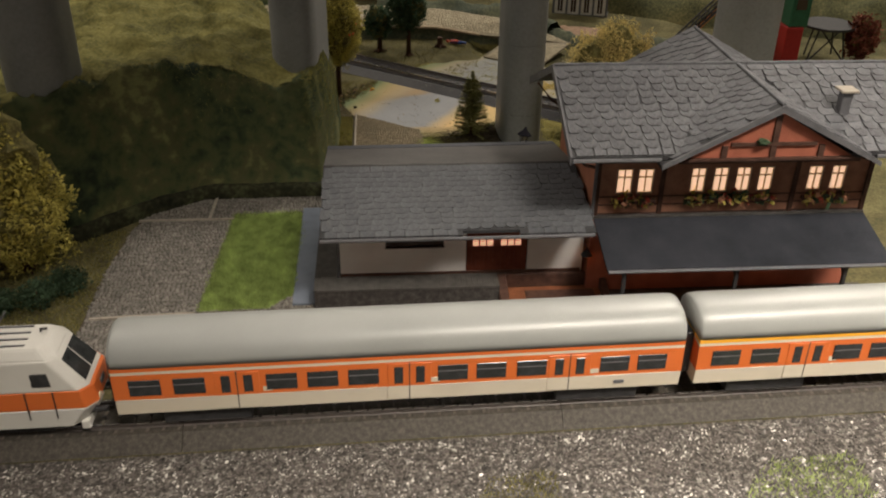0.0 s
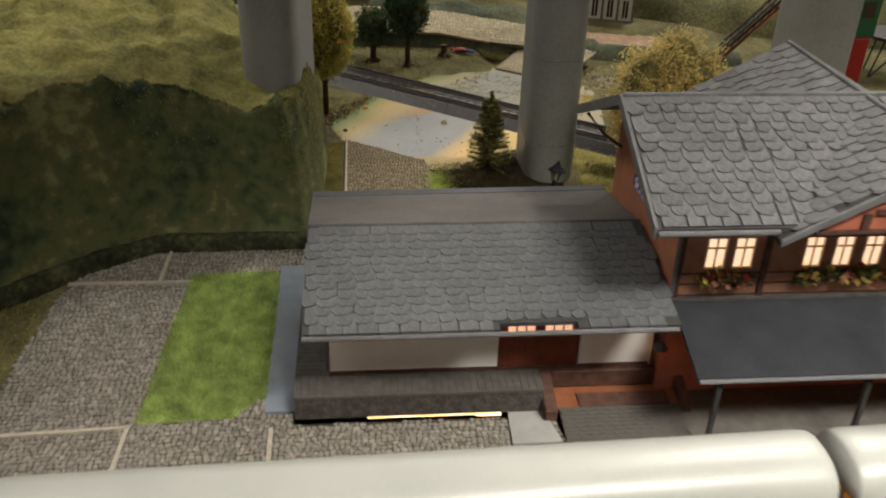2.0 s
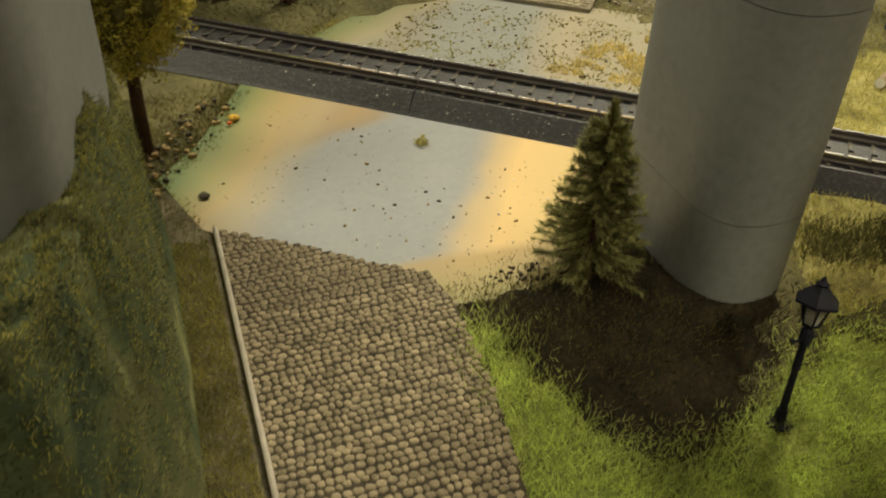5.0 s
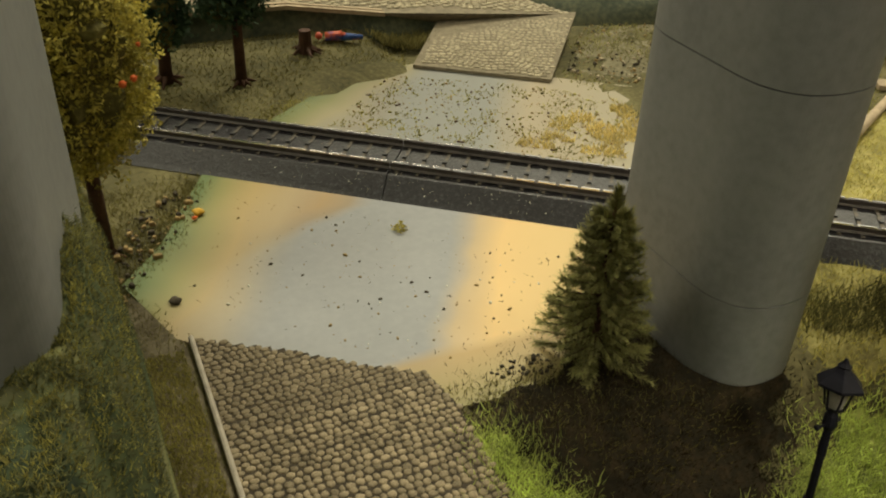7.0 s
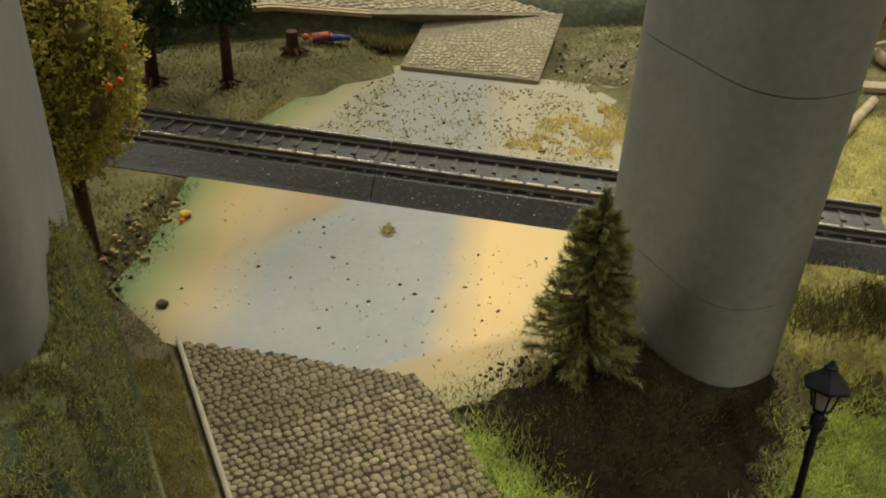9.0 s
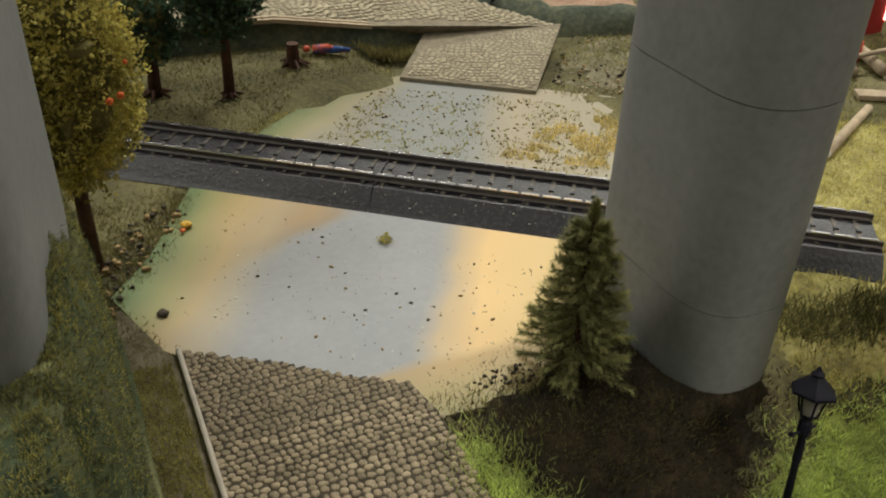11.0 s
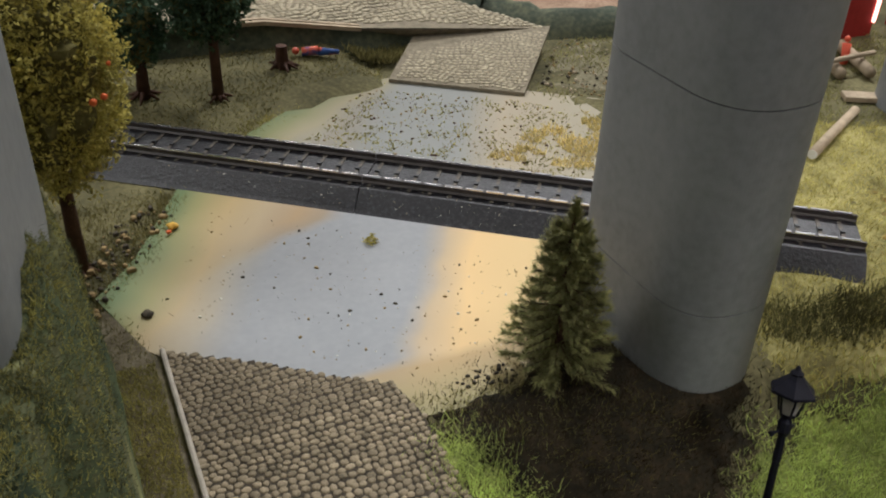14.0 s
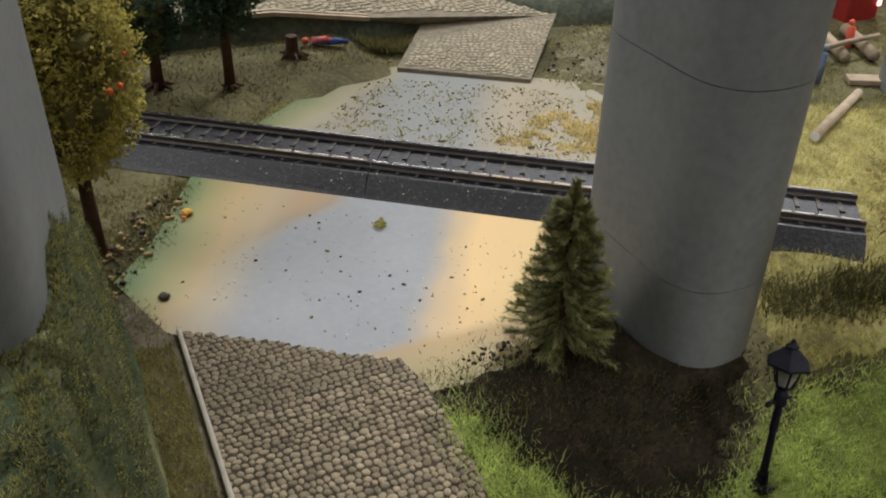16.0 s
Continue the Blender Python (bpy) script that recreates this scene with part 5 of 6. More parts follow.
def slates(parent, eave0, eave1, ridge0, keep, single, width=0.82, rows=0.53, meshes=SLATE_MESH, gap=0.88, first=0.02):
    """Lays slates up a slope from the eave line to the ridge. single: whether one is a part of its own."""
    e0, e1, r0 = Vector(eave0), Vector(eave1), Vector(ridge0)
    u, length = (e1 - e0).normalized(), (e1 - e0).length
    v = r0 - e0
    v = v - u * v.dot(u)
    climb = v.length
    v.normalize()
    nrm = u.cross(v)
    rest = []
    o = ORIGIN[parent.name]
    k = 0
    s = first
    while s < climb - 0.35:
        a = (0.0 if k % 2 else -width / 2) + rng.uniform(-0.08, 0.08)
        while a < length + 0.1:
            w = width * rng.uniform(0.72, 1.25)
            p = e0 + u * (a + w / 2) + v * (s + (rng.uniform(-0.06, 0.06) if k else 0)) + nrm * 0.02
            c, d = p + v * 0.35, p + v * 0.35
            if 0.3 * w <= a + w / 2 <= length - 0.3 * w and keep(c.x, c.y, c.z) and keep(d.x, d.y, d.z):
                i = rng.randint(16) if k else 16 + rng.randint(4)
                tilt = Matrix((u, v, nrm)).transposed().to_4x4() @ Matrix.Rotation(rng.uniform(-0.025, 0.025), 4, "Z") @ Matrix.Diagonal((w / 0.86 * gap, min(1, (climb - s + 0.06) / 1.15), 1, 1))
                if single(c.x, c.y, c.z):
                    ob = new("slate", meshes[i])
                    ob.parent = parent
                    ob.matrix_local = Matrix.Translation((p - o) * CM) @ tilt
                else:
                    m3 = np.array(tilt.to_3x3())
                    rest.append((SLATES[i][0] @ m3.T + np.array(p), SLATES[i][1]))
            a += w
        s += rows
        k += 1
    if rest:
        joined("slates", rest, M_SLATE_SHEET, parent, "overlapping grey slates")


def cross_z(x):
    return CZ + 0.05 - abs(x - CX) * (CZ - 9.75) / 5.9


def main_z(y):
    return R_TOP[1] - abs(y - 3.0) * (R_TOP[1] - R_F[1]) / 6.4


slates(SHED, (SX0, *EAVE_F), (SX1, *EAVE_F), (SX0, *RIDGE), lambda x, y, z: not (NOTCH[0] - 0.2 < x < NOTCH[1] + 0.2 and y < NOTCH[2] + 0.3), lambda x, y, z: True, 0.74, 0.5, SHED_SLATE_MESH, 0.94, -0.06)
slates(ST, (RX0, *R_F), (RX1, *R_F), (RX0, *R_TOP), lambda x, y, z: main_z(y) > cross_z(x) - 0.12 or abs(x - CX) > 5.9, lambda x, y, z: x < CX)
slates(ST, (17.0, CY1, 9.8), (17.0, CY0, 9.8), (CX, CY1, CZ + 0.05), lambda x, y, z: cross_z(x) > main_z(y) - 0.12, lambda x, y, z: y < 3.2)
slates(ST, (28.8, CY0, 9.8), (28.8, CY1, 9.8), (CX, CY0, CZ + 0.05), lambda x, y, z: cross_z(x) > main_z(y) - 0.05, lambda x, y, z: False)
part("ridge_tiles", Build().tube([(RX0, 3.0, 13.07), (RX1, 3.0, 13.07)], 0.12, 8), M_SLATE_SHEET, ST)
part("ridge_tiles", Build().tube([(CX, CY0, CZ + 0.08), (CX, CY1, CZ + 0.08)], 0.11, 8), M_SLATE_SHEET, ST)
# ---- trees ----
# Darker leaf tone that paints the shade inside the crowns.
M_LEAF_SHADED = mat("shaded_inner_leaf", duo((0.14, 0.125, 0.045), 0.5, 1.6), 0.9, scale=1.5, fine=6, bump=1.0)


def leaf_cloud(n, centre, radii, size, seed, shape=None, shell=0.55, tufts=0.0):
    """Leaf clumps of three or four small leaves, denser toward the crown's surface."""
    r = np.random.RandomState(seed)
    items = []
    c, q = np.array(centre), np.array(radii)
    for i in range(n):
        d = r.normal(0, 1, 3)
        d /= np.linalg.norm(d)
        k = (shell + (1 - shell) * r.rand() ** 0.6)
        lump = 1 + 0.2 * noise.noise(Vector(d * 2.6) + Vector((seed, 0, 0))) + 0.12 * noise.noise(Vector(d * 7.0) + Vector((0, seed, 0)))
        if tufts:
            k *= 1 - tufts * smoothstep(0.15, -0.25, noise.noise(Vector(d * 4.5) + Vector((seed, seed, 0)))) - 0.5 * tufts * smoothstep(0.1, -0.3, noise.noise(Vector(d * 9.0) + Vector((0, seed, seed))))
        p = c + d * q * k * lump
        if shape:
            t = (p[2] - (c[2] - q[2])) / (2 * q[2])
            w = shape(min(1, max(0, t)))
            p[:2] = c[:2] + (p[:2] - c[:2]) * w
        v, f = [], []
        for j in range(3):
            a, b = r.normal(0, 1, 3), r.normal(0, 1, 3)
            a = a / np.linalg.norm(a) * size * r.uniform(0.6, 1.3)
            b = b / np.linalg.norm(b) * size * r.uniform(0.4, 0.9)
            o = p + r.normal(0, size * 0.5, 3)
            m = len(v)
            v += [o - a * 0.5, o + b * 0.5, o + a * 0.6, o - b * 0.5]
            f.append((m, m + 1, m + 2, m + 3))
        items.append((np.array(v), f))
    return items


def roots(b, x, y, z, r, seed):
    q = random.Random(seed)
    for k in range(7):
        a = 2 * math.pi * k / 7 + q.uniform(-0.3, 0.3)
        l = q.uniform(2.2, 3.6) * r
        b.tube([(x, y, z + r * 1.6), (x + math.cos(a) * r * 1.2, y + math.sin(a) * r * 1.2, z + r * 0.5), (x + math.cos(a) * l, y + math.sin(a) * l, z - 0.05)], [r * 0.5, r * 0.4, r * 0.15], 6)


def tree(label, x, y, z, crown, radii, trunk_r, leaves, n, size, seed, shape=None, fruit=0, limbs=6, tufts=0.12):
    t = thing("tree", label, "tree", at=(x, y, z), group="trees")
    b = Build()
    cz = crown[2]
    b.tube([(x, y, z - 0.1), (x + 0.03, y, (z + cz) / 2), (crown[0], crown[1], cz)], [trunk_r * 1.25, trunk_r, trunk_r * 0.5], 9)
    roots(b, x, y, z, trunk_r, seed)
    q = random.Random(seed)
    for k in range(limbs):
        a = 2 * math.pi * k / limbs + q.uniform(-0.3, 0.3)
        h = cz - radii[2] * q.uniform(0.1, 0.75)
        b.tube([(crown[0], crown[1], h), (crown[0] + math.cos(a) * radii[0] * 0.4, crown[1] + math.sin(a) * radii[1] * 0.4, h + 0.5), (crown[0] + math.cos(a) * radii[0] * 0.75, crown[1] + math.sin(a) * radii[1] * 0.75, h + 0.9)], [trunk_r * 0.4, trunk_r * 0.28, trunk_r * 0.1], 6)
    part("trunk", b, M_BARK, t, "dark brown trunk with spreading roots", smooth=True)
    joined("crown", leaf_cloud(n, crown, radii, size, seed, shape, tufts=tufts), leaves, t, "crown of small leaves", kind="")
    # lumps in the crown, coloured dark as its inner shade
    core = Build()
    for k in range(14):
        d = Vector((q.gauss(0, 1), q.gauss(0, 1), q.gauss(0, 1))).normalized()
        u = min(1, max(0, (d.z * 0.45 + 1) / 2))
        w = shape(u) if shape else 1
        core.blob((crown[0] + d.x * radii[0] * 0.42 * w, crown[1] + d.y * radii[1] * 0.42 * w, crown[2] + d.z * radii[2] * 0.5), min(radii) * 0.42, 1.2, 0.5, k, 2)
    part("shaded_foliage", core, M_LEAF_SHADED, t, smooth=False)
    for k in range(fruit):
        d = Vector((q.gauss(0, 1), -abs(q.gauss(0, 1)), q.gauss(0, 1))).normalized()
        part("fruit", Build().blob((crown[0] + d.x * radii[0], crown[1] + d.y * radii[1], crown[2] + d.z * radii[2] * 0.9), q.uniform(0.07, 0.12), 1, 0.2, k, 1), M_FRUIT, t, "small orange blossom", smooth=True)
    return t


cone = lambda t: 1.25 * (1 - t) ** 0.7 + 0.12
tree("yellow-green deciduous model tree with orange blossoms beside the pond", -1.0, 32.2, ground_z(-1, 32.2), (-0.85, 32.2, 7.15), (2.08, 2.08, 3.75), 0.2, M_LEAF_YELLOW, 9000, 0.16, 3, fruit=7)
tree("dark green rounded model tree beyond the track", 5.7, 43.2, ground_z(5.7, 43.2), (5.6, 43.2, 6.2), (2.0, 2.0, 2.9), 0.2, M_LEAF_DARK, 3200, 0.24, 5)
tree("small dark model tree beyond the track", 2.8, 44.0, ground_z(2.8, 44), (2.7, 44.6, 4.1), (1.5, 1.5, 1.8), 0.25, M_LEAF_DARK, 1600, 0.24, 6)
tree("large ochre yellow bushy model tree behind the station", 18.6, 17.2, ground_z(18.6, 17.2), (19.7, 17.2, 7.0), (3.7, 3.4, 4.8), 0.3, M_LEAF_OCHRE, 17000, 0.18, 8, tufts=0.22)
tree("broad conical yellow-green model tree before the hill", -19.6, 4.2, 0.0, (-19.6, 4.2, 5.4), (3.6, 3.6, 5.4), 0.3, M_LEAF_YELLOW, 7000, 0.26, 9, shape=cone)
tree("small red-brown model tree behind the station", 51.5, 40.5, 0.8, (51.5, 40.5, 3.4), (1.7, 1.6, 2.4), 0.2, M_LEAF_BROWN, 900, 0.4, 12)


def low_bush(label, x, y, z, r, h, leaves, n, seed):
    t = thing("bush", label, "bush", at=(x, y, z), group="bushes")
    part("stem", Build().tube([(x, y, z - 0.1), (x, y, z + h * 0.6)], [0.12, 0.05], 6), M_BARK, t)
    joined("foliage", leaf_cloud(n, (x, y, z + h * 0.45), (r, r, h * 0.6), 0.22, seed, shell=0.25), leaves, t, "loose leaf clumps", kind="")
    return t


for i, (x, y) in enumerate(((-17.6, 0.2), (-19.6, -0.6), (-21.6, 0.6), (-16.3, 1.6))):
    low_bush("low dark green bush before the conical tree", x, y, 0, 1.2, 1.3, M_LEAF_DARK, 500, 40 + i)


def fir(x, y, z, height, r0):
    t = thing("fir_tree", "olive green bottle-brush fir tree beside the pier", "fir tree", at=(x, y, z))
    part("trunk", Build().tube([(x, y, z - 0.1), (x, y, z + height * 0.97)], [0.12, 0.03], 7), M_BARK, t, "thin dark twisted trunk")
    rb = Build()
    roots(rb, x, y, z, 0.15, 4)
    part("root", rb, M_BARK, t)
    q = np.random.RandomState(5)
    items, twigs = [], Build()

    def brush(p0, d, length, n, reach):
        """Needles swept forward all round one twig."""
        for k in range(n):
            t = q.uniform(0.12, 1.0)
            side = np.cross(d, q.normal(0, 1, 3))
            side /= np.linalg.norm(side)
            o = p0 + d * length * t
            tip = o + (side * q.uniform(0.5, 1.0) + d * q.uniform(0.5, 1.3)) * reach * (1.1 - 0.4 * t)
            w = np.cross(tip - o, (0.3, 0.2, 1.0))
            w = w / np.linalg.norm(w) * 0.026
            items.append((np.array([o - w, o + w, tip]), [(0, 1, 2)]))
    a = 0.0
    for k in range(190):
        u = (k / 190) ** 0.95 * 0.84
        a += 2.4 + q.normal(0, 0.25)
        length = r0 * (1 - u) ** 0.8 * q.uniform(0.84, 1.03) * 0.9 + 0.06
        d = np.array((math.cos(a), math.sin(a), 0.12 + 0.35 * u + q.normal(0, 0.08)))
        d /= np.linalg.norm(d)
        p0 = np.array((x, y, z + 0.45 + u * (height - 0.45)))
        twigs.tube([tuple(p0), tuple(p0 + d * length * 0.9)], [0.028, 0.01], 4)
        brush(p0, d, length, int(44 + 70 * length), 0.27)
    brush(np.array((x, y, z + height * 0.86)), np.array((0.0, 0.0, 1.0)), height * 0.11, 320, 0.3)
    part("twig", twigs, M_BARK, t, "thin dark branches")
    joined("needles", items, M_NEEDLE, t, "fine olive needles", kind="")
    return t


fir(9.95, 22.5, 0.75, 5.5, 1.85)


# ---- lamp ----
def street_lamp(base, top):
    b0, t0 = Vector(base), Vector(top)
    s = thing("street_lamp", "black old-fashioned street lamp on the lawn behind the shed", "street lamp", at=base)
    ax = (t0 - b0).normalized()
    L = (t0 - b0).length
    P = lambda k: b0 + ax * (L * k)
    part("foot", Build().tube([P(-0.03), P(0.03), P(0.05)], [0.36, 0.36, 0.2], 12), M_LAMP, s)
    part("pole", Build().tube([P(0.04), P(0.12), P(0.125), P(0.4), P(0.41), P(0.66)], [0.17, 0.14, 0.1, 0.09, 0.11, 0.085], 10), M_LAMP, s, "black slightly leaning pole")
    part("collar", Build().tube([P(0.56), P(0.6), P(0.66), P(0.7)], [0.08, 0.17, 0.16, 0.07], 10), M_LAMP, s)
    c = P(0.61)
    part("ladder_bar", Build().tube([c - Vector((0.38, 0, 0)), c + Vector((0.34, 0, 0))], 0.035, 6).tube([c - Vector((0.42, 0, 0)), c - Vector((0.34, 0, 0))], 0.07, 6), M_LAMP, s)
    lan = part("lantern_frame", Build().tube([P(0.7), P(0.715)], [0.2, 0.22], 6), M_LAMP, s)
    ORIGIN[lan.name] = ORIGIN[s.name]
    for k in range(6):
        a = 2 * math.pi * k / 6
        o = Vector((math.cos(a), math.sin(a), 0))
        part("lantern_bar", Build().tube([P(0.71) + o * 0.21, P(0.865) + o * 0.36], 0.028, 5), M_LAMP, lan)
    part("lantern_glass", Build().tube([P(0.715), P(0.86)], [0.18, 0.32], 6), mat("smoky_lamp_glass", duo((0.3, 0.28, 0.26), 0.9, 1.1), 0.15), lan, "smoky grey glass")
    hat = part("hood", Build().tube([P(0.845), P(0.86), P(0.93), P(0.955)], [0.56, 0.55, 0.24, 0.14], 6), M_LAMP, s, "six-sided black hood")
    part("finial", Build().tube([P(0.95), P(0.965), P(0.985), P(1.01)], [0.13, 0.17, 0.08, 0.03], 8), M_LAMP, s)
    return s


street_lamp((13.05, 17.4, ground_z(13.05, 17.4) - 0.12), (13.7, 18.2, 3.22))

# ---- platform lamp, flower boxes ----
WL = thing("wall_lamp", "small glowing orange wall lamp at the station corner", "lamp", at=(14.3, -0.9, 3.0))
part("bracket", Build().tube([(14.3, -0.4, 3.4), (14.3, -0.85, 3.4), (14.3, -0.9, 3.2)], 0.05, 6), M_DARK, WL)
part("shade", Build().tube([(14.3, -0.9, 3.25), (14.3, -0.9, 2.95)], [0.12, 0.35], 12), M_DARK, WL)
part("bulb", Build().blob((14.3, -0.92, 2.95), 0.16, 1, 0, 1, 1), mat("orange_bulb", [(1, 0.4, 0.1)] * 2, 0.4, emit=((1.0, 0.32, 0.08), 6.0)), WL, smooth=True)

M_FLOWER = [mat("flower_red", [(0.32, 0.06, 0.04)] * 2, 0.7), mat("flower_peach", [(0.5, 0.26, 0.16)] * 2, 0.7), M_LEAF_DARK, M_LEAF_YELLOW]
fr = random.Random(11)
for a, b in ((15.5, 17.9), (19.7, 20.95), (21.0, 22.2), (22.3, 23.5), (23.6, 24.85), (26.5, 29.1)):
    fb = thing("flower_box", "window box with red flowers and green leaves under a lit window", "flower box", at=((a + b) / 2, -0.9, 6.2), group="window boxes")
    part("trough", box(a, -0.95, 6.2, b, -0.62, 6.45, 0.03), M_TIMBER, fb)
    for m in range(4):
        items = []
        for k in range(int((b - a) * (6 if m > 1 else 3))):
            c = np.array((fr.uniform(a, b), fr.uniform(-1.05, -0.7), fr.uniform(6.1, 6.72)))
            v, f = [], []
            for j in range(4):
                p = c + np.array([fr.gauss(0, 0.09) for _ in range(3)])
                u, w = np.array([fr.gauss(0, 0.1) for _ in range(3)]), np.array([fr.gauss(0, 0.1) for _ in range(3)])
                n0 = len(v)
                v += [p - u, p + w, p + u, p - w]
                f.append((n0, n0 + 1, n0 + 2, n0 + 3))
            items.append((np.array(v), f))
        joined("blossom" if m < 2 else "foliage", items, M_FLOWER[m], fb, kind="")

# flowers and railing in the gable
part("gable_flowers", Build().blob((22.2, -3.6, 11.0), 0.3, 0.6, 0.6, 3, 2), M_LEAF_DARK, ST, "small plant on the gable balcony")

# ---- water's edge ----
def scatter(name, n, poly, z, lo, hi, materials, label, seed, category):
    r = np.random.RandomState(seed)
    xs, ys = [p[0] for p in poly], [p[1] for p in poly]
    for mi, m in enumerate(materials):
        items = []
        while len(items) < n // len(materials):
            x, y = r.uniform(min(xs), max(xs)), r.uniform(min(ys), max(ys))
            if in_poly(x, y, poly):
                s = lo + (hi - lo) * r.rand() ** 3
                v, f = SHAPES[r.randint(12)]
                a = r.uniform(0, 6.28)
                p = v * (s * r.uniform(0.6, 2.2), s, s * 0.7)
                items.append((np.stack([x + p[:, 0] * math.cos(a) - p[:, 1] * math.sin(a), y + p[:, 0] * math.sin(a) + p[:, 1] * math.cos(a), z + p[:, 2]], 1), f))
        joined(name, items, m, None, label, category=category)


M_CRUMB = mat("dark_crumb", duo((0.06, 0.05, 0.035), 0.6, 1.5), 0.8)
M_CRUMB_TAN = mat("tan_crumb", duo((0.28, 0.2, 0.09), 0.6, 1.4), 0.8)
M_CRUMB_SAND = mat("sand_crumb", duo((0.4, 0.34, 0.24), 0.7, 1.3), 0.9)
M_CRUMB_PALE = mat("pale_crumb", [(0.6, 0.58, 0.5)] * 2, 0.7)
NEARPOND = [(0.8, 29.5), (1.5, 27.6), (6, 24.2), (9.5, 22.8), (12, 27.4), (3.5, 34.6)]
scatter("crumbs", 70, NEARPOND, 0.83, 0.02, 0.075, [M_CRUMB], "scattered dark crumbs on the painted water", 1, "debris")
scatter("crumbs", 80, NEARPOND, 0.83, 0.025, 0.08, [M_CRUMB_TAN], "scattered tan crumbs on the painted water", 2, "debris")
scatter("crumbs", 160, NEARPOND, 0.83, 0.012, 0.03, [M_CRUMB, M_CRUMB_TAN], "fine dust on the painted water", 31, "debris")
scatter("crumbs", 20, NEARPOND, 0.83, 0.03, 0.08, [M_CRUMB_PALE], "scattered pale crumbs on the painted water", 3, "debris")
scatter("crumbs", 26, [(7.2, 23.3), (9.2, 23.6), (9.0, 22.5), (7.6, 22.8)], 0.83, 0.06, 0.13, [M_CRUMB], "cluster of dark crumbs at the water's edge", 4, "debris")
FARPOND = [(8, 38.5), (12, 42.6), (18.4, 38.6), (20.6, 36), (17, 31.5), (12, 34.8)]
scatter("crumbs", 1100, FARPOND, 0.83, 0.02, 0.09, [M_BARK, M_CRUMB_TAN, M_CRUMB_TAN, M_GRASS_OLIVE, M_GRASS_FLANK, M_GRASS_FLANK], "scattered crumbs and moss on the far water", 5, "debris")
blades("moss_tufts", 2600, [(14, 34.5), (18.3, 31.5), (20.5, 34), (20, 37), (17, 36)], lambda x, y: 0.83, 0.05, 0.28, 0.04, M_LEAF_OCHRE, "ochre moss tufts on the far bank", 1.0, keep=lambda x, y: fbm(x, y, 0.6, 4) > 0.0)
blades("moss_tufts", 2600, FARPOND, lambda x, y: 0.83, 0.02, 0.12, 0.045, M_GRASS_FLANK, "thin yellow moss over the far water", 1.4, keep=lambda x, y: fbm(x, y, 0.8, 9) > 0.08)
scatter("crumbs", 160, [(-1.4, 33), (1.5, 35.5), (2.2, 34.6), (0, 31), (-1.2, 28)], 0.84, 0.05, 0.2, [M_CRUMB, M_CRUMB_TAN], "brown litter under the tree", 8, "debris")
scatter("crumbs", 260, [(2.0, 37.6), (4.5, 38.7), (9.5, 33.2), (17.5, 27.6), (16.0, 25.5), (6.0, 32.8)], 1.5, 0.015, 0.04, [M_CRUMB_PALE, M_CRUMB_SAND], "pale dust between the rails", 41, "debris")
part("stone", Build().blob((0.47, 29.2, 0.89), 0.155, 0.7, 0.5, 2, 2), M_CRUMB, None, "dark pebble on the green water's edge", category="stone", smooth=True)
joined("moss_tuft", leaf_cloud(60, (7.75, 30.5, 0.92), (0.22, 0.22, 0.12), 0.09, 5), M_LEAF_YELLOW, None, "yellow moss tuft at the track foot", kind="", category="moss")
YB = thing("fallen_leaf_heap", "yellow and orange scrap lying at the water's edge", "leaves", at=(1.95, 33.75, 0.85))
part("scrap", Build().blob((2.0, 33.75, 0.93), 0.2, 0.45, 0.6, 1, 2), mat("yellow_scrap", [(0.6, 0.36, 0.05)] * 2, 0.6), YB, smooth=True)
part("scrap", Build().blob((1.82, 33.4, 0.93), 0.11, 0.6, 0.4, 3, 1), M_FRUIT, YB, smooth=True)

# ---- beyond the track ----
M_BANK = mat("dark_bank_moss", [(0.04, 0.052, 0.04), (0.08, 0.092, 0.065), (0.15, 0.155, 0.095)], 0.9, scale=0.3, fine=4, bump=0.8)
RAMP_PTS = [(13.35, 42.9, 1.0), (18.4, 39.3, 1.0), (22.6, 44.35, 1.96), (16.15, 46.4, 1.72)]
FS = part("cobbled_slab", Build().hull8([(x, y, z - 0.15) for x, y, z in RAMP_PTS], RAMP_PTS), M_FAR_JOINT, None, "tan cobbled ramp slab at the far bank", kind="structure", category="paving")
ORIGIN[FS.name] = Vector((0, 0, 0))


def ramp_z(x, y):
    """Height on the slab's top, from its near edge upwards."""
    d = (x - 13.35) * 0.581 + (y - 42.9) * 0.814
    return 1.0 + max(0, d) * 0.14


